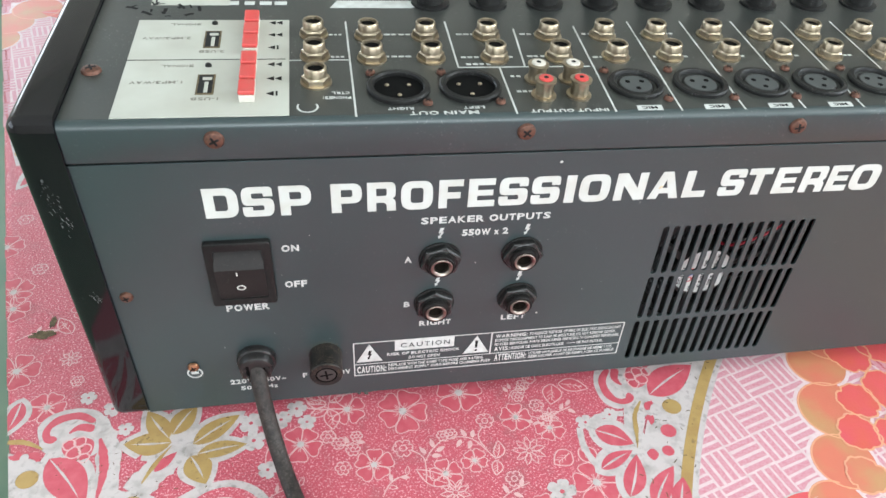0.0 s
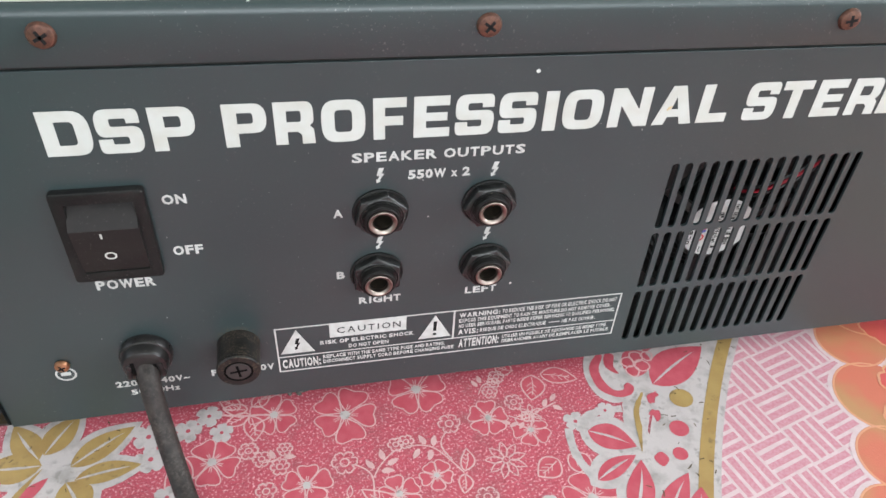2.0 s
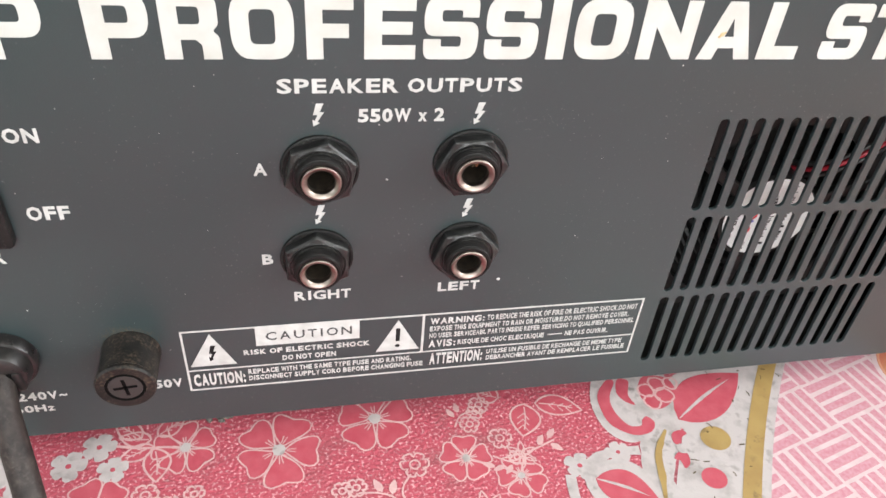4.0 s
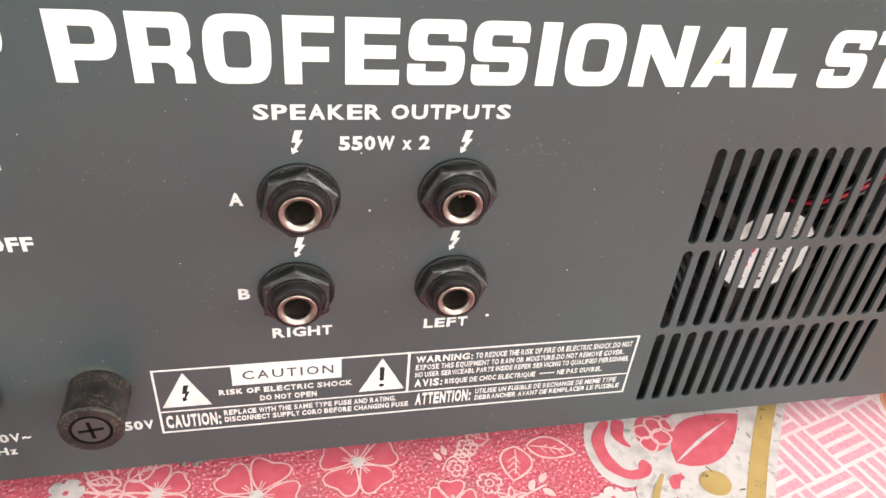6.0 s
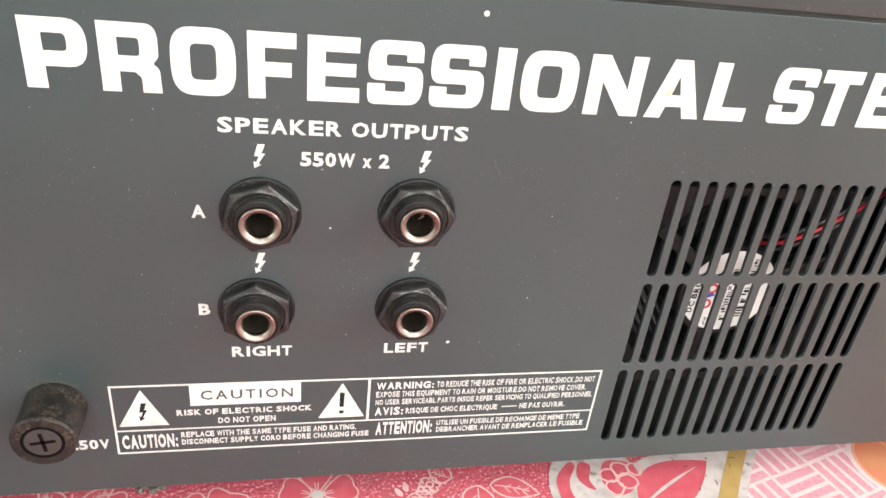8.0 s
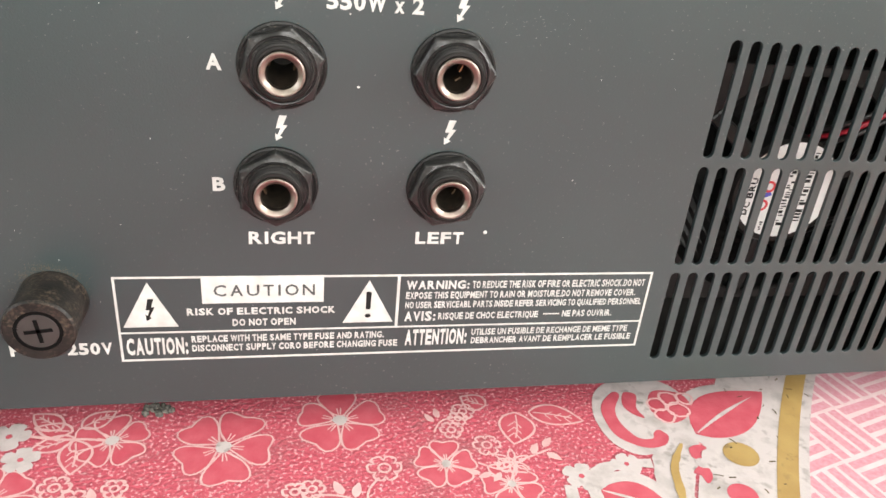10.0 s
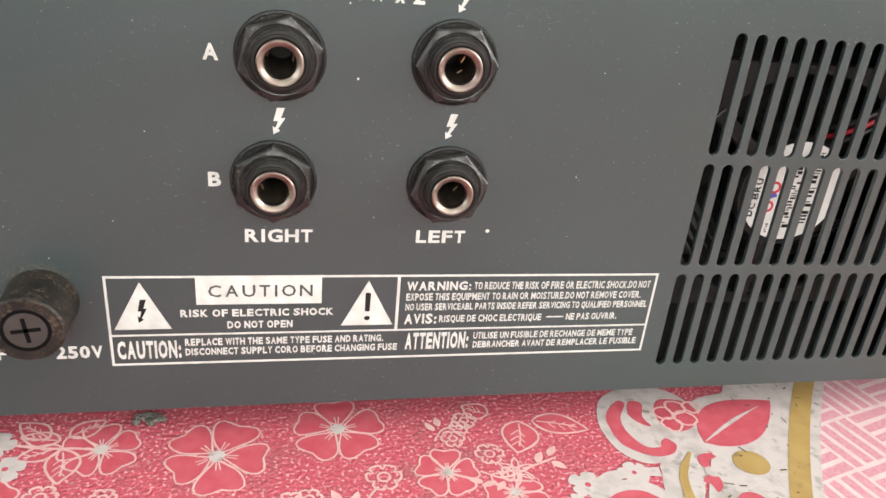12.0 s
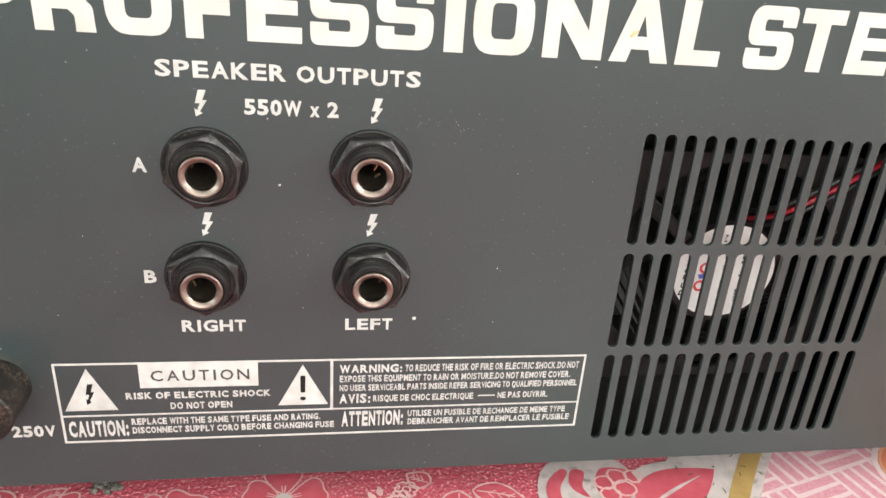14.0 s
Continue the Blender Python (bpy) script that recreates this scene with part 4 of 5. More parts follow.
    if ch == "L":
        return 0.96, [[(0, 0, 0), (0.96, 0, 0), (0.96, 0.24, 0), (s, 0.24, 0), (s, 1, 0), (0, 1, 0)]]
    return 1.06, [[(0.35, 0, 0), (0.71, 0, 0), (0.71, 0.77, 0), (1.06, 0.77, 0), (1.06, 1, 0), (0, 1, 0), (0, 0.77, 0), (0.35, 0.77, 0)]]


def headline(word, edges, z0, h):
    """One raised-ink letter after another, each between its left and right edge in millimetres."""
    for ch, (x0, x1) in zip(word, edges):
        w, outs = block_letter(ch)
        pts = [[((x0 + x / w * (x1 - x0)) * MM, (z0 + y * h) * MM) for x, y in rounded(o, 5)] for o in outs]
        print_rear("letter", sheet("letter", pts, 0.00003), INK, 0.00008)


TITLE_Z, TITLE_H = 106.65, 12.1
headline("DSP", ((-45.9, -35.0), (-33.8, -23.6), (-21.7, -11.4)), TITLE_Z, TITLE_H)
headline("PROFESSIONAL", ((-5.0, 5.25), (6.95, 16.6), (18.3, 29.1), (31.1, 39.4), (41.3, 50.6), (52.0, 62.1), (63.4, 73.5), (75.5, 79.0), (80.6, 91.6), (93.65, 104.9), (106.4, 117.9), (119.3, 127.9)), TITLE_Z, TITLE_H)
headline("STEREO", ((132.8, 142.2), (143.0, 151.9), (153.9, 162.8), (164.7, 174.0), (175.0, 183.4), (184.2, 195.4)), TITLE_Z, TITLE_H)
stain = bmesh.new()
for x, z, r in ((110.6, 112.0, 0.5), (110.1, 111.5, 0.3), (111.1, 112.4, 0.25)):
    turned(stain, ((r * MM, 0), (r * 0.6 * MM, 0.00003)), Matrix.Translation((x * MM, -0.00014, z * MM)) @ pose(0, 0, 0, 90), 9)
part("ink_stain", stain, STAIN, mixer)

for txt, x0, z0, w, h, bold in (("SPEAKER OUTPUTS", 25.4, 99.8, 46.4, 3.15, 0.03), ("550W x 2", 40.2, 93.45, 16.8, 3.1, 0.035), ("A", 19.8, 81.8, 2.6, 3.0, 0.035), ("B", 19.8, 58.7, 2.3, 3.0, 0.035),
                                ("RIGHT", 26.0, 47.4, 12.6, 2.9, 0.03), ("LEFT", 58.7, 47.4, 9.8, 2.9, 0.03), ("ON", -23.1, 90.4, 6.0, 3.2, 0.035), ("OFF", -23.3, 73.1, 7.8, 3.4, 0.035),
                                ("POWER", -45.3, 62.8, 15.5, 3.5, 0.035), ("220V~240V~", -49.4, 21.5, 21.9, 2.8, 0.03), ("50/60Hz", -45.8, 17.4, 14.6, 2.5, 0.03), ("250V", -10.2, 21.9, 8.6, 3.0, 0.035), ("F", -20.8, 22.0, 1.8, 2.9, 0.035)):
    print_rear("printed_text", words(txt, x0 * MM, z0 * MM, w * MM, h * MM, bold), INKFINE)


def bolt(x, z, h, fat=1.0):
    """A small zigzag arrow that points down."""
    o = [(0.30, 1.0), (0.72, 1.0), (0.50, 0.62), (0.74, 0.62), (0.34, 0.20), (0.48, 0.14), (0.10, 0.0), (0.06, 0.30), (0.20, 0.24), (0.36, 0.50), (0.10, 0.50)]
    return [((x + (a - 0.4) * h * 0.72 * fat) * MM, (z + (b - 0.5) * h) * MM) for a, b in o]


for x, z, h in ((32.7, 95.2, 4.9), (64.0, 95.0, 4.9), (32.4, 71.5, 4.9), (63.7, 71.7, 4.9)):
    print_rear("bolt_sign", sheet("bolt_sign", [bolt(x, z, h, 0.92)], 0.00002))


def warning_label():
    lw = 0.36
    frame_outs = [rect(-0.12, 19.88, 112.12, 40.12), rect(lw, 20 + lw, 55.8, 26.6), rect(56.2, 20 + lw, 112 - lw, 26.6), rect(lw, 27.1, 55.7, 40 - lw), rect(56.3, 27.1, 112 - lw, 40 - lw)]
    frame_outs[1] = rect(lw, 20 + lw, 112 - lw, 26.7)
    frame_outs.pop(2)
    print_rear("label_border", sheet("label_border", [mm(o) for o in frame_outs], 0.00002))
    cap = words("CAUTION", 18.8 * MM, 35.4 * MM, 20.0 * MM, 2.8 * MM, 0.012, 0, 1.15)
    print_rear("caution_panel", sheet("caution_panel", [mm(rect(16.5, 33.7, 40.6, 40.0))], 0.00002), INKFINE, 0.00009)
    print_rear("caution_word", cap, GREYINK, 0.00014)
    for cx, mark in ((6.3, "bolt"), (49.9, "bang")):
        print_rear("warning_triangle", sheet("warning_triangle", [mm([(cx - 5.3, 28.3), (cx + 5.3, 28.3), (cx, 38.8)])], 0.00002), INKFINE, 0.00009)
        if mark == "bolt":
            print_rear("bolt_sign", sheet("bolt_sign", [bolt(cx + 0.1, 32.4, 5.2, 0.72)], 0.00002), INKSHADE, 0.00014)
        else:
            print_rear("exclamation_sign", sheet("exclamation_sign", [mm(rounded([(cx - 0.55, 31.6, 0.3), (cx + 0.45, 31.6, 0.3), (cx + 0.55, 36.0, 0.3), (cx - 0.55, 36.0, 0.3)])), mm(oval(cx - 0.05, 30.0, 0.62, 0.5))], 0.00002), INKSHADE, 0.00014)
    for txt, x0, z0, w, h, bold, sl in (("RISK OF ELECTRIC SHOCK", 13.4, 30.9, 29.6, 1.75, 0.035, 0), ("DO NOT OPEN", 22.2, 28.1, 12.7, 1.8, 0.035, 0),
                                        ("CAUTION:", 1.1, 21.4, 12.0, 4.4, 0.04, 0), ("REPLACE WITH THE SAME TYPE FUSE AND RATING.", 13.9, 24.2, 39.6, 1.75, 0.035, 0), ("DISCONNECT SUPPLY CORO BEFORE CHANGING FUSE", 13.9, 21.9, 42.6, 1.75, 0.035, 0),
                                        ("WARNING:", 57.7, 36.4, 13.4, 2.2, 0.035, 0), ("TO REDUCE THE RISK OF FIRE OR ELECTRIC SHOCK.DO NOT", 71.8, 36.5, 38.9, 1.9, 0.028, 0.0),
                                        ("EXPOSE THIS EQUIPMENT TO RAIN OR MOISTURE.DO NOT REMOVE COVER.", 57.7, 34.0, 51.4, 1.8, 0.028, 0.0), ("NO USER SERVICEABL PARTS INSIDE REFER SERVICING TO QUALIFIED PERSONNEL", 57.7, 31.6, 53.2, 1.75, 0.028, 0.0),
                                        ("AVIS:", 57.7, 28.3, 6.7, 2.6, 0.035, 0.0), ("RISQUE DE CHOC ELECTRIQUE", 65.0, 28.6, 22.3, 1.8, 0.028, 0.0), ("NE PAS OUVRIR.", 92.9, 28.6, 11.6, 1.8, 0.028, 0.0),
                                        ("ATTENTION:", 58.2, 21.9, 13.6, 4.4, 0.04, 0), ("UTILISE UN FUSIBLE DE RECHANGE DE MEME TYPE", 72.8, 24.2, 36.3, 1.75, 0.028, 0.0), ("DEBRANCHER AVANT DE REMPLACER LE FUSIBLE", 72.9, 21.9, 37.4, 1.75, 0.028, 0.0)):
        print_rear("printed_text", words(txt, x0 * MM, z0 * MM, w * MM, h * MM, bold, sl), INKFINE)
    print_rear("printed_dash", sheet("printed_dash", [mm(rect(88.4, 29.3, 92.2, 29.6))], 0.00002))


warning_label()


# screws, jacks, switch, fuse and cord on the rear face
def facing(x, z, y=0.0):
    """Puts a turned part on the rear face: its axis points out of it."""
    return Matrix.Translation((x * MM, y * MM, z * MM)) @ pose(0, 0, 0, 90)


def cross_screw(x, z, r, m, y=-0.5, name="screw", label="rusty cross-head screw", spin=0.4, at=None):
    place = at or facing(x, z, y)
    ob = part(name, turned(bmesh.new(), ((r * MM, 0), (r * MM, 0.0003), (r * 0.86 * MM, 0.0010), (r * 0.5 * MM, 0.0014), (r * 0.2 * MM, 0.00145)), place, 20), m, mixer, label, 35)
    # black bars on the head stand in for the shade inside the cross slot
    bm = bmesh.new()
    for a in (spin, spin + math.pi / 2):
        q = place @ Matrix.Rotation(a, 4, "Z")
        b2 = box(bmesh.new(), -r * 0.52 * MM, r * 0.52 * MM, -r * 0.12 * MM, r * 0.12 * MM, 0.0010, 0.00152)
        b2.transform(q)
        tmp = mesh_of(b2, "tmp")
        bm.from_mesh(tmp)
        bpy.data.meshes.remove(tmp)
    part("cross_slot", bm, INKSHADE, ob)


for x, z, s in ((-38.9, 136.0, 0.5), (58.5, 136.3, 0.9), (153.6, 135.9, 0.2), (251.0, 136.0, 0.6)):
    cross_screw(x, z, 3.1, RUST, -0.5, spin=s)
cross_screw(-78.2, 73.6, 2.3, RUST, -0.0)
cross_screw(-61.8, 34.6, 2.2, COPPER, -0.4, "ground_screw", "copper-coloured earth screw with a ring")
print_rear("earth_sign", sheet("earth_sign", [mm(oval(-61.9, 30.3, 3.0, 2.9, 32)), mm(oval(-61.9, 30.3, 2.4, 2.3, 32))], 0.00002))
print_rear("earth_bar", sheet("earth_bar", [mm(rect(-63.3, 29.7, -60.5, 31.1)), mm(rect(-62.3, 31.11, -61.5, 32.4))], 0.00002))
bm = turned(bmesh.new(), ((0.55 * MM, 0), (0.4 * MM, 0.0001)), facing(72.4, 124.7, -0.06), 12)
part("paint_speck", bm, INK, mixer)
for i in range(50):
    x, z = random.uniform(-60, 112), random.uniform(14, 122)
    r = random.choice((0.06, 0.08, 0.11, 0.16))
    if i == 0:
        bm, x, z, r = bmesh.new(), 73.0, 50.1, 0.42
    if i == 1:
        x, z, r = 46.1, 79.85, 0.25
    turned(bm, ((r * MM, 0), (r * 0.5 * MM, 0.00006)), facing(x, z, -0.06), 7) if i else turned(bm, ((r * MM, 0), (r * 0.5 * MM, 0.00006)), facing(x, z, -0.06), 10)
for i in range(60):
    r = random.choice((0.03, 0.04, 0.05, 0.06))
    turned(bm, ((r * MM, 0), (r * 0.5 * MM, 0.00004)), facing(random.gauss(75, 5), random.gauss(92.5, 2.0), -0.06), 5)
tagged(part("dust_specks", bm, INKFINE, mixer), kind="stuff")


def jack(x, z, spin, sunk):
    """A loudspeaker socket: washer, chamfered nut, threaded neck, worn nickel collar and a deep bore."""
    m = facing(x, z, -0.05)
    washer = part("jack_socket", lathe(bmesh.new(), ((4.7, 0), (7.8, 0.0), (7.85, 0.25), (7.75, 0.6), (7.35, 0.72), (7.15, 0.6), (4.6, 0.6)), m, 56), BLACK, mixer, "black loudspeaker jack socket with hexagonal nut", 30)
    hexa = bmesh.new()
    q = m @ Matrix.Rotation(spin, 4, "Z")
    prof = ((4.6, 0.6, 0), (7.55, 0.6, 1), (7.6, 0.75, 1), (7.6, 2.55, 1), (7.45, 2.8, 1), (7.2, 2.96, 0.95), (6.3, 3.06, 0.2), (6.05, 3.16, 0), (5.85, 3.1, 0), (5.75, 2.8, 0), (5.55, 2.8, 0), (5.4, 3.16, 0), (4.6, 3.16, 0))
    rows = []
    for r, h, six in prof:
        ring = []
        for i in range(48):
            a = 2 * math.pi * i / 48
            k = math.cos(math.pi / 6) / math.cos((a % (math.pi / 3)) - math.pi / 6)
            rr = r * (1 + six * (k - 1))
            ring.append(hexa.verts.new(q @ Vector((rr * MM * math.cos(a), rr * MM * math.sin(a), h * MM))))
        rows.append(ring)
    for a, b in zip(rows, rows[1:]):
        for i in range(48):
            hexa.faces.new((a[i], a[(i + 1) % 48], b[(i + 1) % 48], b[i]))
    part("hex_nut", hexa, NUT, washer, "", 22)
    thread = []
    for k in range(6):
        thread += [(5.1, 2.4 + 0.52 * k), (5.1, 2.57 + 0.52 * k), (4.7, 2.72 + 0.52 * k), (4.7, 2.86 + 0.52 * k)]
    m = m @ pose(0, 0, -sunk * MM)
    part("threaded_neck", lathe(bmesh.new(), [(4.45, 0.5)] + thread + [(4.85, 5.5), (4.7, 5.7), (4.3, 5.75), (3.85, 5.5)], m, 40), NECK, washer, "", 28)
    part("metal_collar", lathe(bmesh.new(), ((3.9, 4.9), (3.98, 5.8), (3.92, 6.05), (3.75, 6.2), (3.5, 6.18), (3.0, 5.88), (2.76, 5.6), (2.7, 5.2), (2.68, 4.3)), m, 44), CHROME, washer, "worn nickel collar", 24)
    part("socket_bore", lathe(bmesh.new(), ((2.7, 4.4), (2.6, 4.0), (2.55, -9.0), (0.4, -9.0)), m, 36), BORE, washer, "", 30)
    for a, deep in ((0.4, 1.2), (3.6, -0.6)):
        bm = box(bmesh.new(), -0.7 * MM, 0.7 * MM, 2.0 * MM, 2.5 * MM, (deep - 1.6) * MM, deep * MM, 0.0002)
        bm.transform(m @ Matrix.Rotation(a + spin * 3, 4, "Z"))
        part("inner_lug", bm, BRASS, washer)
    if spin < 0.1:
        bm = box(bmesh.new(), -0.14 * MM, 0.14 * MM, 0.9 * MM, 2.3 * MM, 1.8 * MM, 3.9 * MM, 0.0001)
        bm.transform(m @ Matrix.Rotation(-0.45, 4, "Z"))
        part("spring_contact", bm, COPPER, washer)
    m = facing(x, z, -0.05)
    # lint caught between the nut and the panel
    bm = bmesh.new()
    for i in range(46):
        a = random.gauss(math.pi / 2, 0.9)
        r = random.choice((7.9, 7.95, 8.05, 6.9, 5.3)) + abs(random.gauss(0, 0.12))
        s = random.uniform(0.04, 0.11)
        turned(bm, ((s * MM, 0), (s * 0.5 * MM, s * 0.6 * MM)), m @ pose(r * MM * math.cos(a), r * MM * math.sin(a), (0.02 if r > 7.85 else 0.62 if r > 6.5 else 3.16) * MM), 5)
    tagged(part("settled_dust", bm, GRIME, washer), kind="stuff")


for (x, z), spin, sunk in zip(JACKS, (0.30, 0.05, 0.52, 0.18), (0.5, 0.5, 0.0, 0.1)):
    jack(x, z, spin, sunk)


def power_switch():
    x0, x1, z0, z1 = -48.6, -26.9, 68.4, 96.8
    me = sheet("power_switch", [mm(rounded([(x0, z0, 0.8), (x1, z0, 0.8), (x1, z1, 0.8), (x0, z1, 0.8)])), mm(rect(x0 + 2.3, z0 + 2.3, x1 - 2.4, z1 - 2.9))], 0.0008, 0.0004)
    sw = part("power_switch", rear(me, 0.0011), BLACK, mixer, "black rocker power switch, set to off", 40)
    xa, xb, za, zb, zm = x0 + 2.4, x1 - 2.5, z0 + 2.4, z1 - 3.0, 86.6
    bm = bmesh.new()
    prof = [(za, 1.2), (za + 0.3, 1.7), (za + 0.9, 2.1), (zm - 0.5, 4.05), (zm + 0.1, 4.25), (zm + 0.7, 3.95), (zb - 0.5, -0.9), (zb, -1.6), (zb, -6.0), (za, -6.0)]
    a = [bm.verts.new((xa * MM, -d * MM, z * MM)) for z, d in prof]
    b = [bm.verts.new((xb * MM, -d * MM, z * MM)) for z, d in prof]
    n = len(prof)
    for i in range(n):
        bm.faces.new((a[i], a[(i + 1) % n], b[(i + 1) % n], b[i]))
    bm.faces.new(a[::-1])
    bm.faces.new(b)
    bmesh.ops.recalc_face_normals(bm, faces=bm.faces)
    part("rocker", bm, ROCKER, sw, "", 30)
    part("switch_well", box(bmesh.new(), (xa - 0.3) * MM, (xb + 0.3) * MM, 0.0062, 0.02, (za - 0.3) * MM, (zb + 0.3) * MM), INSIDE, sw)
    # marks on the lower, sloping face
    tilt = math.atan2(1.95, zm - za - 1.4)
    def on_rocker(me, z):
        me.transform(Matrix.Translation((0, -(2.1 + 1.95 * (z - za - 0.9) / (zm - za - 1.4) + 0.06) * MM, z * MM)) @ Matrix.Rotation(tilt, 4, "X") @ REAR)
        return me
    part("on_mark", on_rocker(sheet("on_mark", [mm(rect(-39.1, -0.9, -38.6, 0.9))], 0.00002), 84.6), INK, sw)
    part("off_mark", on_rocker(sheet("off_mark", [mm(oval(-38.2, 0, 1.55, 1.4, 32)), mm(oval(-38.2, 0, 1.05, 0.9, 32))], 0.00002), 77.2), INK, sw)


power_switch()


def fuse_holder(x, z):
    m = facing(x, z, -0.05)
    f = part("fuse_holder", turned(bmesh.new(), [(r * MM, h * MM) for r, h in ((6.4, 0), (6.4, 0.8), (6.35, 1.2), (6.3, 1.4), (6.2, 9.2), (6.45, 9.5), (6.45, 10.3), (6.1, 10.8), (4.3, 10.8), (4.2, 10.4), (3.7, 10.4), (3.6, 10.7), (1, 10.75))], m, 44), FUSEM, mixer, "dusty black fuse holder with cross slot", 30)
    bm = bmesh.new()
    for a in (0.12, 0.12 + math.pi / 2):
        b2 = box(bmesh.new(), -2.5 * MM, 2.5 * MM, -0.38 * MM, 0.38 * MM, 0.0103, 0.01084)
        b2.transform(m @ Matrix.Rotation(a, 4, "Z"))
        tmp = mesh_of(b2, "tmp")
        bm.from_mesh(tmp)
        bpy.data.meshes.remove(tmp)
    part("cross_slot", bm, HOLE, f)
    ringm = turned(bmesh.new(), ((4.28 * MM, 0.01078), (3.6 * MM, 0.01076)), m, 40)
    ringm.faces.ensure_lookup_table()
    bmesh.ops.delete(ringm, geom=[q for q in ringm.faces if len(q.verts) > 4], context="FACES_ONLY")
    part("cap_groove", ringm, HOLE, f)
    part("cap_face", turned(bmesh.new(), ((3.55 * MM, 0.0107), (3.5 * MM, 0.01079)), m, 36), CAPFACE, f, "worn grey cap face")
    # dust that has settled where the cap meets the panel
    bm = bmesh.new()
    for i in range(420):
        a = random.gauss(1.75, 0.7)
        r = 6.5 + abs(random.gauss(0, 0.9))
        q = facing(x + r * math.cos(a), z + r * math.sin(a), -0.06)
        s = random.uniform(0.03, 0.10)
        turned(bm, ((s * MM, 0), (s * 0.5 * MM, s * 0.6 * MM)), q, 5)
    tagged(part("settled_dust", bm, GRIME, f), kind="stuff")


fuse_holder(-11.0, 35.2)


def tube(pts, r, name, res=8):
    cu = bpy.data.curves.new(name, "CURVE")
    cu.dimensions, cu.bevel_depth, cu.bevel_resolution, cu.resolution_u, cu.use_fill_caps = "3D", r * MM, 5, res, True
    s = cu.splines.new("NURBS")
    s.points.add(len(pts) - 1)
    for q, (x, y, z) in zip(s.points, pts):
        q.co = (x * MM, y * MM, z * MM, 1)
    s.use_endpoint_u, s.order_u = True, 4
    ob = bpy.data.objects.new(name, cu)
    me = bpy.data.meshes.new_from_object(ob)
    bpy.data.objects.remove(ob)
    bpy.data.curves.remove(cu)
    return me


m = facing(-37.6, 36.6, -0.05)
cord = part("power_cord", tube([(-37.4, -2, 37.2), (-37.0, -8.5, 35.5), (-36.0, -12.5, 27.5), (-33.6, -20, 15.5), (-30.2, -30, 7.0), (-26.0, -42, 3.5), (-20.5, -56, 3.25), (-14.5, -72, 3.3), (-6, -95, 3.3), (6, -140, 3.3), (20, -220, 3.3), (30, -300, 3.3)], 3.15, "power_cord"), RUBBER, mixer, "black rubber power cord running onto the cloth", 60)
bush = part("strain_relief", turned(bmesh.new(), [(r * MM, h * MM) for r, h in ((7.3, 0), (7.5, 0.5), (7.5, 2.6), (7.2, 3.1), (6.75, 3.3), (6.6, 5.2), (6.1, 6.3), (5.2, 6.8), (4.4, 6.9), (1, 6.9))], m, 44), GLOSSRUB, cord, "glossy black strain-relief bush", 32)
for sx in (-1, 1):
    bm = box(bmesh.new(), -0.9 * MM, 0.9 * MM, -3.2 * MM, 2.4 * MM, 0.0035, 0.0074, 0.0006)
    bm.transform(m @ Matrix.Translation((sx * 4.5 * MM, -0.6 * MM, 0)) @ Matrix.Rotation(sx * 0.10, 4, "Z"))
    part("clamp_jaw", bm, GLOSSRUB, bush, "", 40)
# black bars on the bush's face, drawn for the shade in the gaps
for x, z0, z1 in ((-3.1, -2.4, 2.9), (3.1, -3.2, 1.6)):
    bm = box(bmesh.new(), (x - 0.55) * MM, (x + 0.55) * MM, z0 * MM, z1 * MM, 0.0062, 0.00705)
    bm.transform(m)
    part("clamp_gap", bm, HOLE, bush)
bm = box(bmesh.new(), -3.4 * MM, 3.6 * MM, -6.2 * MM, -2.6 * MM, 0.0035, 0.0080, 0.001)
bm.transform(m)
part("bush_clamp", bm, BLACK, bush, "", 40)

# the fan behind the slots
FX, FY, FZ = 146.2, 11.0, 55.0


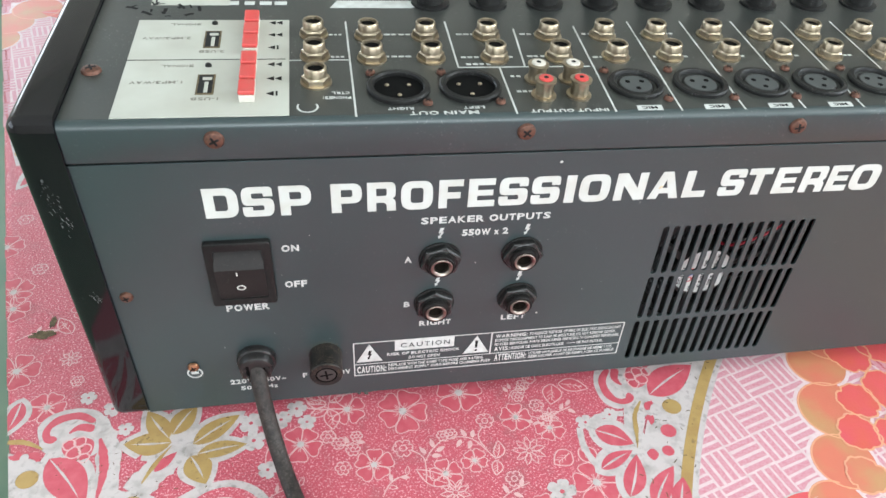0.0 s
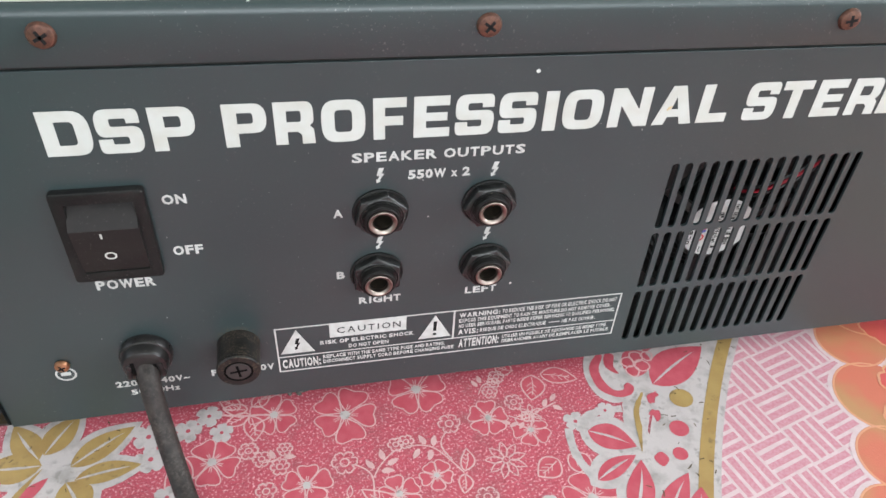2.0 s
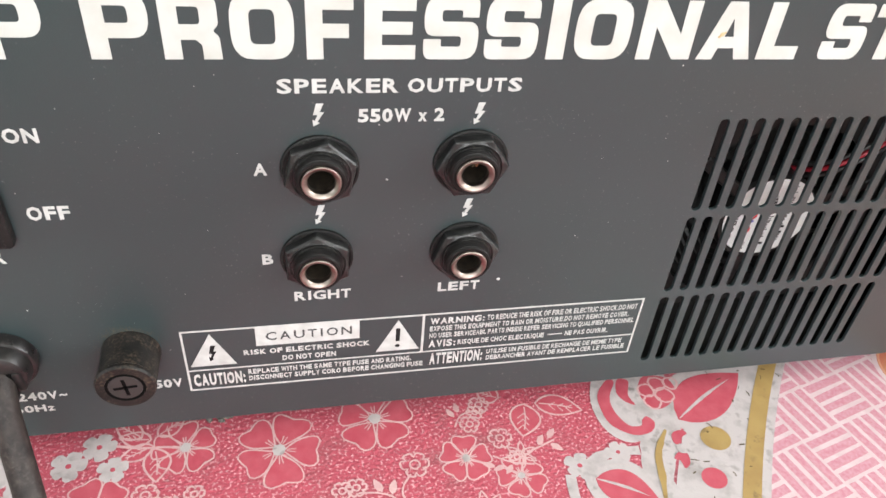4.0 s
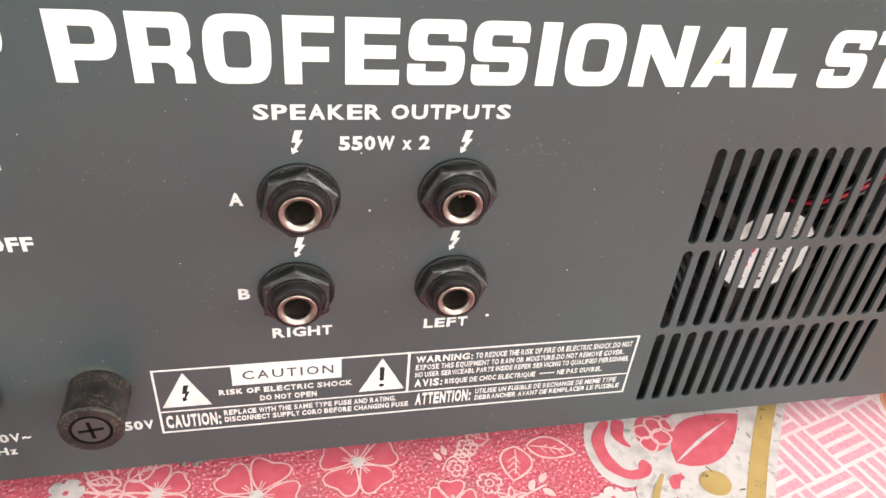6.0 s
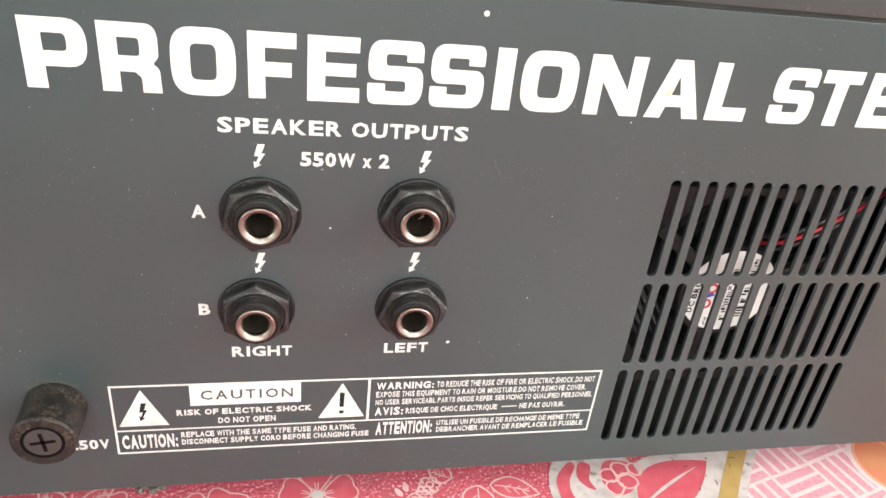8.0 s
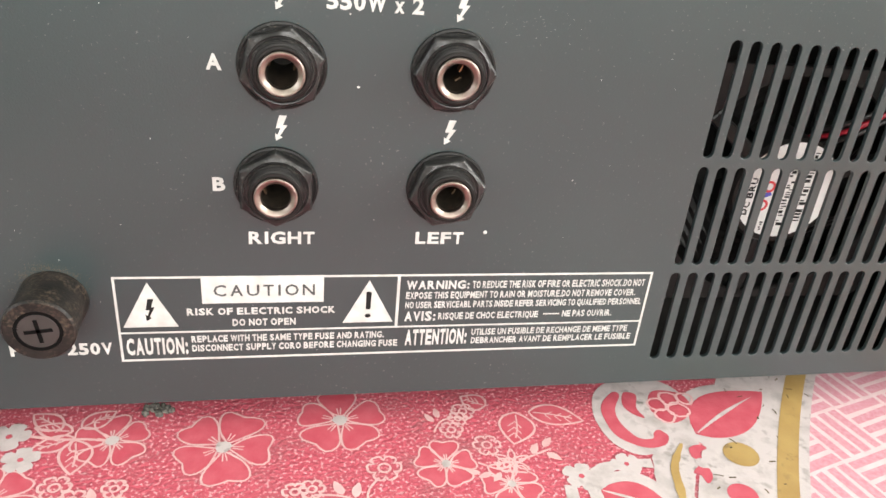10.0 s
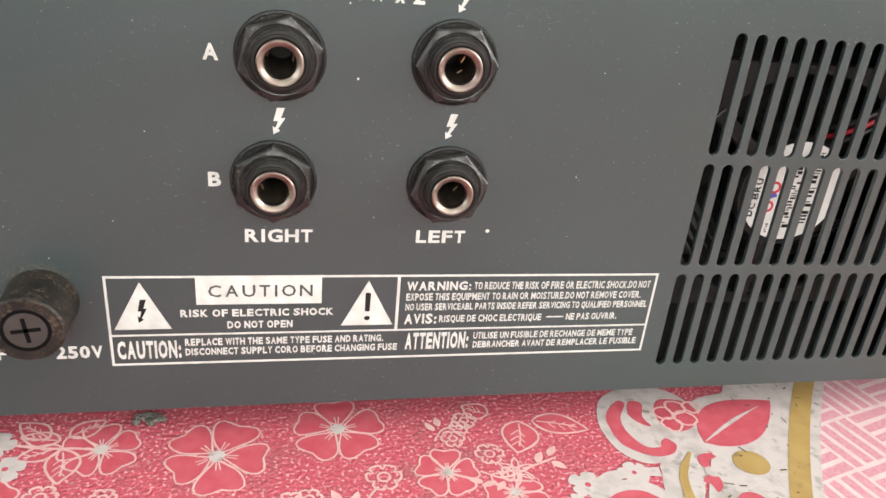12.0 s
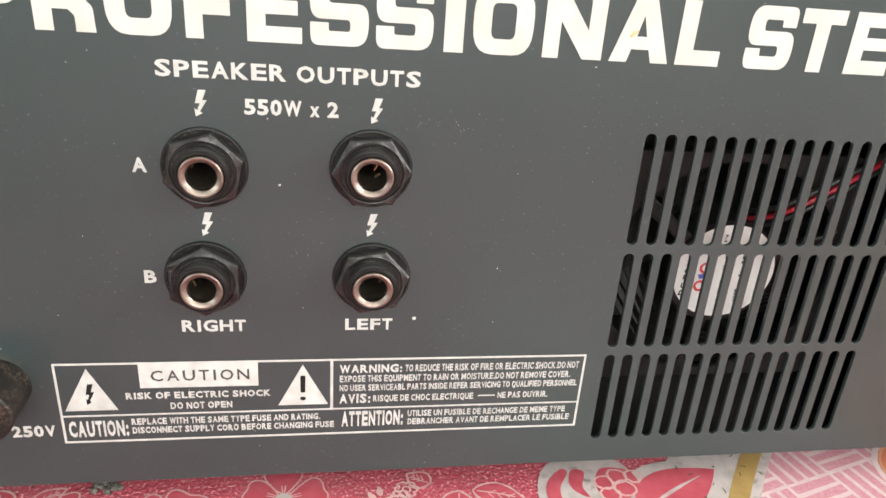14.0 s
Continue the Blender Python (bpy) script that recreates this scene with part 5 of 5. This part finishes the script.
def fan():
    f = part("cooling_fan", turned(bmesh.new(), ((13.5 * MM, -0.012), (13.6 * MM, -0.001), (13.0 * MM, 0.0)), facing(FX, FZ, FY), 40), FANBLACK, mixer, "black cooling fan with a white hub sticker", 30)
    fr = sheet("fan_frame", [mm(rounded([(FX - 30, FZ - 30, 4), (FX + 30, FZ - 30, 4), (FX + 30, FZ + 30, 4), (FX - 30, FZ + 30, 4)])), mm(oval(FX, FZ, 28.2, 28.2, 48))], 0.0015)
    part("fan_frame", rear(fr, -(FY + 2.5) * MM), FANBLACK, f)
    for k in range(3):
        b2 = box(bmesh.new(), 13 * MM, 29 * MM, -1.7 * MM, 1.7 * MM, -0.003, -0.0005, 0.0006)
        b2.transform(facing(FX, FZ, FY) @ Matrix.Rotation(radians(20 + 120 * k), 4, "Z"))
        part("fan_strut", b2, FANBLACK, f)
    for k in range(7):
        bm = bmesh.new()
        q = facing(FX, FZ, FY) @ Matrix.Rotation(2 * math.pi * k / 7, 4, "Z")
        top, bot = [], []
        for i in range(7):
            r = 13.3 + i * 2.3
            a0, a1 = -0.32 + 0.02 * i, 0.34 + 0.04 * i
            top.append(bm.verts.new(q @ Vector((r * MM * math.cos(a1), r * MM * math.sin(a1), -0.005))))
            bot.append(bm.verts.new(q @ Vector((r * MM * math.cos(a0), r * MM * math.sin(a0), -0.014))))
        for i in range(6):
            bm.faces.new((bot[i], bot[i + 1], top[i + 1], top[i]))
        ex = bmesh.ops.solidify(bm, geom=bm.faces[:], thickness=0.0009)
        part("fan_blade", bm, FANBLACK, f)
    st = part("hub_sticker", rear(sheet("hub_sticker", [mm(oval(FX + 0.2, FZ + 0.6, 12.3, 12.3, 40))], 0.00004), -(FY - 0.1) * MM), STICKER, f, "round white paper sticker with small print")
    for x, z, w, h in ((-0.4, -0.6, 1.9, 16.0), (3.9, -0.4, 2.1, 14.0), (4.4, 9.6, 1.3, 2.4), (-1.6, 9.6, 1.0, 2.0), (-4.4, -8.6, 1.2, 2.6)):
        z0, top = FZ + z - h / 2, FZ + z + h / 2
        while z0 < top:
            x0, deep = FX + x + w * random.choice((0.0, 0.0, 0.15, 0.45)), random.choice((0.25, 0.35, 0.5, 0.8))
            part("print_bar", rear(sheet("print_bar", [mm(rect(x0, z0, x0 + w * random.uniform(0.35, 0.9), z0 + deep))], 0.00002), -(FY - 0.19) * MM), INKSHADE, st)
            z0 += deep + random.choice((0.25, 0.35, 0.4, 1.1))
    me = words("DC BRU", -4.8 * MM, -0.8 * MM, 9.6 * MM, 1.6 * MM, 0.03)
    me.transform(Matrix.Translation(((FX - 9.0) * MM, (FZ - 1.0) * MM, 0)) @ Matrix.Rotation(radians(86), 4, "Z"))
    part("sticker_text", rear(me, -(FY - 0.19) * MM), INKSHADE, st)
    for dx, dz in ((-4.6, 1.6), (-5.2, -3.2)):
        part("round_mark", rear(sheet("round_mark", [mm(oval(FX + dx, FZ + dz, 1.5, 1.5)), mm(oval(FX + dx, FZ + dz, 0.9, 0.9))], 0.00002), -(FY - 0.19) * MM), REDINK, st)
    part("slanted_mark", rear(sheet("slanted_mark", [mm([(FX - 6.2, FZ - 0.2), (FX - 5.6, FZ - 1.4), (FX - 3.4, FZ - 0.6), (FX - 4.0, FZ + 0.3)])], 0.00002), -(FY - 0.19) * MM), BLUEINK, st)
    for k, (mt, dz) in enumerate(((WIRERED, 0.0), (WIREBLK, 2.0), (WIREBLK, -1.8))):
        part("fan_wire", tube([(FX + 6, FY + 6, FZ + 12 + dz), (FX + 8, 10, 70 + dz), (FX + 14, 8, 75 + dz), (FX + 22, 8, 80 + dz), (FX + 36, 12, 86 + dz), (FX + 60, 30, 92 + dz)], 0.62, "fan_wire"), mt, f)


fan()

# ---- things on the mixer's top face, read from its front ----
TOPSEEN = Matrix(((-1, 0, 0, 0), (0, -1, 0, 0), (0, 0, 1, 0), (0, 0, 0, 1)))


def print_top(name, me, material=INKFINE, z=142.12, turn=False):
    me.transform(Matrix.Translation((0, 0, z * MM)))
    return part(name, me, material, mixer)


def text_top(txt, x0, x1, y0, h, material=INKFINE, z=142.12, bold=0.03):
    """Lettering that faces the front: upside down from behind."""
    me = words(txt, -x1 * MM, -(y0 + h) * MM, (x1 - x0) * MM, h * MM, bold)
    me.transform(TOPSEEN)
    return print_top("printed_text", me, material, z)


def bars_top(x0, x1, y, h, n, material=INKFINE, z=142.12):
    """Writing too small to read."""
    w = (x1 - x0) / n
    tagged(print_top("unreadable_writing", sheet("bars", [mm(rect(x0 + w * i, y, x0 + w * (i + random.uniform(0.6, 0.85)), y + h)) for i in range(n)], 0.00002), material, z), kind="stuff")


plate = part("media_plate", box(bmesh.new(), -68.2 * MM, -16 * MM, 2.2 * MM, 66.6 * MM, 142.07 * MM, 142.5 * MM, 0.0001), PLATE, mixer, "cream plate with two media slots and red keys")
print_top("plate_rule", sheet("plate_rule", [mm(rect(-68.2, 36.9, -17.2, 37.3))], 0.00002), INKSHADE, 142.56)
for dy, name in ((0.0, "1-USB"), (30.6, "2-USB")):
    text_top(name[0] + ".MP3/WAV", -65.3, -49.3, 21.6 + dy * 0.98, 1.8, PLATEINK, 142.56, 0.015)
    text_top(name, -46.0, -37.6, 11.2 + dy, 1.8, PLATEINK, 142.56, 0.02)
    text_top("SIGNAL", -57.0, -46.6, 32.2 + dy * 0.98, 1.5, PLATEINK, 142.56, 0.01)
    u = part("usb_socket", box(bmesh.new(), -44.8 * MM, -39.2 * MM, (14.6 + dy) * MM, (27.0 + dy) * MM, 142.5 * MM, 142.75 * MM, 0.0001), WORN, mixer, "metal socket with dark slot")
    # a black sheet in place of the shade inside the slot
    part("socket_slot", box(bmesh.new(), -44.2 * MM, -39.8 * MM, (15.3 + dy) * MM, (26.3 + dy) * MM, 142.7 * MM, 142.8 * MM), INKSHADE, u)
    part("socket_tongue", box(bmesh.new(), -42.3 * MM, -41.1 * MM, (15.5 + dy) * MM, (22.0 + dy) * MM, 142.75 * MM, 142.95 * MM, 0.00005), PLATE, u)
    part("socket_bar", box(bmesh.new(), -43.1 * MM, -40.2 * MM, (23.2 + dy) * MM, (24.9 + dy) * MM, 142.75 * MM, 142.95 * MM, 0.00005), PLATE, u)
    part("indicator", turned(bmesh.new(), ((1.1 * MM, 0), (1.0 * MM, 0.0006), (0.5 * MM, 0.001)), pose(-42 * MM, (33 + dy) * MM, 0.1425), 14), BLACK, mixer)
    for k in range(3):
        y = 13.4 + 9.4 * k + dy
        key = part("key", box(bmesh.new(), -31.2 * MM, -26.4 * MM, (y - 3.9) * MM, (y + 3.9) * MM, 142.5 * MM, 144.9 * MM, 0.0003), WHITEP, mixer, "red-topped push key")
        part("key_cap", box(bmesh.new(), -31.3 * MM, -26.3 * MM, (y - 3.6) * MM, (y + 4.0) * MM, 144.9 * MM, 146.4 * MM, 0.0004), REDCAP, key)
        tri = [[(-23.2, y + 1.4), (-20.8, y + 0.0), (-20.8, y + 2.8)]] + ([[(-20.6, y + 1.4), (-18.4, y), (-18.4, y + 2.8)]] if k else [rect(-20.2, y, -19.6, y + 2.8)])
        print_top("key_sign", sheet("key_sign", [mm(o) for o in tri], 0.00002), INKSHADE, 142.56)


def top_jack(x, y):
    m = pose(x * MM, y * MM, 0.14206)
    b = bmesh.new()
    rows = []
    for r, h, hexed in ((5.6, 0, 0), (5.6, 0.6, 0), (5.0, 0.6, 1), (5.0, 2.4, 1), (4.6, 2.8, 1), (4.0, 3.0, 0), (4.0, 5.5, 0), (3.7, 5.9, 0), (3.1, 5.9, 0), (3.0, 5.4, 0), (3.0, 1.0, 0)):
        ring = []
        for i in range(24):
            a = 2 * math.pi * i / 24
            k = math.cos(math.pi / 6) / math.cos((a % (math.pi / 3)) - math.pi / 6) if hexed else 1
            ring.append(b.verts.new(m @ Vector((r * 0.92 * k * MM * math.cos(a), r * 0.92 * k * MM * math.sin(a), h * MM))))
        rows.append(ring)
    for p, q in zip(rows, rows[1:]):
        for i in range(24):
            b.faces.new((p[i], p[(i + 1) % 24], q[(i + 1) % 24], q[i]))
    j = part("jack_socket", b, NICKEL, mixer, "nickel jack socket with hexagonal nut", 35)
    # a black plug gives the shade in the bore
    part("jack_bore", turned(bmesh.new(), ((2.95 * MM, 0.001), (2.95 * MM, 0.0048), (1 * MM, 0.0048)), m, 20), HOLE, j)


for x in (11.9, 32.4, 55.0, 78.4, 99.6, 120.2, 142.6, 163.6, 184.0, 206.0):
    for y in (54.0, 37.6):
        top_jack(x, y)
for y in (22.0, 39.4, 55.4):
    top_jack(-7.4, y)


def xlr(x, y, male):
    m = pose(x * MM, y * MM, 0.14206)
    b = bmesh.new()
    prof = ((12.2, 0), (12.2, 1.2), (11.6, 1.7), (10.2, 1.8), (9.6, 1.2), (9.4, -9.0)) if male else ((12.0, 0), (12.0, 1.0), (11.4, 1.5), (9.8, 1.6), (9.3, 1.0), (9.2, -1.2), (8.0, -1.2), (7.9, 0.3), (7.4, 0.6), (0.5, 0.6))
    rows = [[b.verts.new(m @ Vector((r * (0.85 if male else 0.80) * MM * math.cos(2 * math.pi * i / 36), r * (0.85 if male else 0.80) * MM * math.sin(2 * math.pi * i / 36), (h + (0.0 if h >= 0 else 0)) * MM))) for i in range(36)] for r, h in prof]
    for p, q in zip(rows, rows[1:]):
        for i in range(36):
            b.faces.new((p[i], p[(i + 1) % 36], q[(i + 1) % 36], q[i]))
    s = part("xlr_socket", b, BLACK, mixer, "black three-pin output socket" if male else "black three-hole microphone socket", 35)
    for a in (90, 210, 330):
        px, py = 4.2 * math.cos(radians(a + 180)), 4.2 * math.sin(radians(a + 180))
        if male:
            part("pin", turned(bmesh.new(), ((0.75 * MM, -0.009), (0.75 * MM, 0.0004), (0.4 * MM, 0.0007)), m @ pose(px * MM, py * MM, 0), 12), NICKEL, s)
        else:
            part("pin_hole", turned(bmesh.new(), ((0.95 * MM, 0.0005), (0.9 * MM, 0.00078)), m @ pose(px * 0.7 * MM, py * 0.7 * MM, 0), 12), HOLE, s)
    if not male:
        part("socket_insert", turned(bmesh.new(), ((5.7 * MM, 0.0001), (5.7 * MM, 0.00055), (5.3 * MM, 0.0007)), m, 28), GREYINK, s)
    if male:
        # black disc over the overlay, in place of the deep socket's shade
        part("socket_floor", turned(bmesh.new(), ((8.2 * MM, -0.0004), (8.1 * MM, 0.0001)), m, 32), HOLE, s)
    for dx, dy in ((8.4, -9.4), (-8.4, 9.8)):
        cross_screw(0, 0, 1.7, RUST, name="flange_screw", label="small rusty screw", spin=random.random(), at=m @ pose(dx * MM, dy * MM, 0.0001))


for x in (19.0, 42.8):
    xlr(x, 17.4, True)
for x in (100.4, 124.0, 147.0, 169.2, 191.2, 213.2):
    xlr(x, 17.6, False)
    print_top("socket_tag", sheet("socket_tag", [mm([(x - 4.5, 1.5), (x + 4.2, 1.5), (x + 4.6, 4.6), (x - 4.1, 4.6)])], 0.00002), INKFINE, 142.12)
    text_top("MIC", x - 2.6, x + 2.6, 2.2, 1.7, INKSHADE, 142.18)

for x in (66.4, 78.4):
    for y, m2, lab in ((11.6, REDCAP, "nickel phono socket with a red centre"), (21.8, WHITEP, "nickel phono socket with a white centre")):
        q = pose(x * MM, y * MM, 0.14206)
        r = part("phono_socket", turned(bmesh.new(), [(a * MM, b * MM) for a, b in ((4.2, 0), (4.2, 0.7), (3.0, 0.9), (2.9, 5.4), (3.6, 5.6), (3.6, 6.4), (3.1, 6.6), (2.4, 6.6), (2.3, 6.0))], q, 28), NICKEL, mixer, lab, 35)
        part("socket_centre", turned(bmesh.new(), ((2.35 * MM, 0.0062), (2.35 * MM, 0.0069), (2.0 * MM, 0.0071)), q, 24), m2, r)
        # black disc on the centre, drawn for the shade in its hole
        part("centre_hole", turned(bmesh.new(), ((0.8 * MM, 0.0069), (0.8 * MM, 0.00715)), q, 14), INKSHADE, r)

for x0, y0, x1, y1 in ((4.3, 1.0, 4.3, 66.0), (41.0, 31.0, 41.3, 66.0), (41.0, 31.0, 88.0, 31.0), (55.2, 1.0, 55.4, 31.0), (64.5, 31.0, 66.5, 60.0), (88.2, 1.0, 90.4, 62.0), (111.0, 1.0, 113.2, 66.0), (133.4, 1.0, 135.0, 66.0), (155.2, 1.0, 156.6, 66.0), (177.0, 1.0, 178.4, 66.0), (199.0, 1.0, 200.0, 66.0), (-16.4, 37.0, 4.2, 37.0)):
    w = 0.32
    o = [(x0 - w, y0), (x0 + w, y0), (x1 + w, y1), (x1 - w, y1)] if abs(x1 - x0) < abs(y1 - y0) else [(x0, y0 - w), (x1, y1 - w), (x1, y1 + w), (x0, y0 + w)]
    print_top("printed_rule", sheet("printed_rule", [mm(o)], 0.00002), INKFINE, 142.11)
text_top("MAIN OUT", 21.0, 43.0, 1.2, 2.2)
text_top("RIGHT", 14.4, 22.6, 4.4, 1.6)
text_top("LEFT", 38.6, 45.4, 4.4, 1.6)
text_top("INPUT OUTPUT", 60.0, 86.0, 1.4, 1.9)
text_top("PHONES/", -5.6, 3.4, 11.5, 1.7)
text_top("CTRL", -2.6, 3.0, 14.4, 1.7)
bm = mm(arc(-10.4, 7.2, 3.4, 150, 390, 24) + arc(-10.4, 7.2, 2.8, 390, 150, 24))
print_top("headphone_sign", sheet("headphone_sign", [bm], 0.00002), INKFINE, 142.12)
for x0, x1, y, n in ((14, 26, 38.5, 5), (15, 28, 55.0, 5), (43, 62, 37.6, 8), (44, 60, 55, 6), (67, 84, 38, 7), (68, 84, 55, 6), (91, 106, 37, 6), (92, 106, 55, 6), (114, 128, 37, 6), (115, 129, 55, 6), (137, 150, 37, 6), (159, 172, 37, 6), (44, 56, 32.6, 5), (58, 64, 14, 3), (58, 62, 24, 2), (-2, 3, 38.6, 3), (-2, 3, 55, 3), (181, 194, 37, 6)):
    bars_top(x0, x1, y, 1.2, n)
bars_top(-38, -16, 80.0, 3.0, 4)
print_top("white_field", sheet("white_field", [mm(rect(-66, 79.5, -38, 96))], 0.00002), PLATE, 142.12)
print_top("plain_emblem", sheet("plain_emblem", [mm([(-1, 77.5), (30, 77.5), (34, 80), (34, 84), (2, 84)])], 0.00002), INKFINE, 142.12)
for k in range(9):
    x = 38 + 23.0 * k
    q = pose(x * MM, 82 * MM, 0.14206)
    kn = part("control_knob", turned(bmesh.new(), ((7.5 * MM, 0), (7.5 * MM, 0.001), (5.4 * MM, 0.0014), (5.0 * MM, 0.010), (4.4 * MM, 0.0108), (1 * MM, 0.0108)), q, 26), BLACK, mixer, "grey rotary control knob", 30)
    part("pointer", box(bmesh.new(), (x - 0.4) * MM, (x + 0.4) * MM, 79 * MM, 82 * MM, 0.15286 - 0.0001, 0.15290 + 0.0002), INKFINE, kn)
cross_screw(0, 0, 3.2, RUST, name="screw", at=pose(-78.2 * MM, 31 * MM, 0.14206))
# dark scuffs by the plate's corner
bm = bmesh.new()
for i in range(16):
    x, y = -74 + random.uniform(0, 26), 69.5 + random.uniform(0, 12)
    a = random.uniform(0, 3)
    l = random.uniform(1.5, 5)
    ribbon(bm, [(x, y), (x + l * 0.5 * math.cos(a), y + l * 0.5 * math.sin(a) + 0.3), (x + l * math.cos(a), y + l * math.sin(a))], random.uniform(0.5, 1.5), 142.12)
tagged(part("scuff_marks", bm, INKSHADE, mixer), kind="stuff")

# pale scuffs on the cheek
bm = bmesh.new()
for i in range(70):
    k = i % 3
    x, z = random.gauss((-91.0, -89.0, -88.0)[k], 1.0), random.gauss((121, 110, 76)[k], (4.0, 2.5, 1.2)[k])
    l, w = random.uniform(0.3, 1.6), random.uniform(0.04, 0.16)
    bm.faces.new([bm.verts.new((a * MM, -1.64 * MM, b * MM)) for a, b in ((x + 0.35 * l, z - l), (x + w + 0.35 * l, z - l), (x + w, z), (x, z))])
tagged(part("scuffs", bm, SCUFF, mixer), kind="stuff")

# the case is a little out of square, its edges draw together towards the far end, and the lid stands proud of the panel
for ob in mixer.children_recursive:
    if ob.name.startswith(("foot", "power_cord")):
        continue
    n = len(ob.data.vertices)
    co = np.empty(n * 3)
    ob.data.vertices.foreach_get("co", co)
    co = co.reshape(-1, 3)
    co[co[:, 2] > 0.1265, 2] += 0.0014
    co[:, 2] -= 0.238 * co[:, 0] * (co[:, 2] - 0.046)
    ob.data.vertices.foreach_set("co", co.ravel())
    ob.data.update()

# ---- crumbs and dirt that lie on the cloth ----
def crumb(x, y, r, n, label):
    bm = bmesh.new()
    for i in range(n):
        a, d = random.uniform(0, 6.28), r * math.sqrt(random.random())
        s = random.uniform(0.4, 1.0)
        b2 = bmesh.new()
        bmesh.ops.create_icosphere(b2, subdivisions=1, radius=s * MM)
        for v in b2.verts:
            v.co = Vector((v.co.x * random.uniform(0.7, 1.3), v.co.y * random.uniform(0.7, 1.3), v.co.z * 0.6))
        b2.transform(pose((x + d * math.cos(a)) * MM, (y + 0.5 * d * math.sin(a)) * MM, (0.35 + s * 0.4) * MM, random.uniform(0, 40), 0, random.uniform(0, 90)))
        tmp = mesh_of(b2, "tmp")
        bm.from_mesh(tmp)
        bpy.data.meshes.remove(tmp)
    return tagged(part("dirt_crumbs", bm, FOAM), label, "dirt", kind="stuff")


crumb(4.2, 7.4, 3.6, 34, "grey crumbs of dirt on the cloth below the panel")


def worn_patch(x, y, rx, ry):
    bm = bmesh.new()
    o = [(x + a * rx * random.uniform(0.7, 1.2), y + b * ry * random.uniform(0.7, 1.2)) for a, b in oval(0, 0, 1, 1, 22)]
    fill(bm, o, 0.28)
    part("worn_patch", bm, WORN, cloth, "brown worn hole in the print")


worn_patch(-139.0, 55.0, 5.6, 2.6)
worn_patch(-135.8, 62.5, 1.4, 4.0)

# fine dark nicks in the white print
bm = bmesh.new()
for i in range(60):
    a, r = radians(random.uniform(136, 166)), RR + random.uniform(-3, 18)
    x, y, t, l = RX + r * math.cos(a), RY + r * math.sin(a), random.uniform(0, 6.28), random.uniform(0.5, 2.4)
    ribbon(bm, [(x, y), (x + l * 0.5 * math.cos(t) + 0.2, y + l * 0.5 * math.sin(t)), (x + l * math.cos(t), y + l * math.sin(t))], random.uniform(0.2, 0.45), 0.30)
for i in range(50):
    x, y, t, l = random.uniform(-120, -45), random.uniform(-34, 6), random.uniform(0, 6.28), random.uniform(0.4, 1.6)
    ribbon(bm, [(x, y), (x + l * 0.5 * math.cos(t) + 0.2, y + l * 0.5 * math.sin(t)), (x + l * math.cos(t), y + l * math.sin(t))], random.uniform(0.2, 0.4), 0.30)
tagged(part("print_nicks", bm, WORN, cloth), kind="stuff")
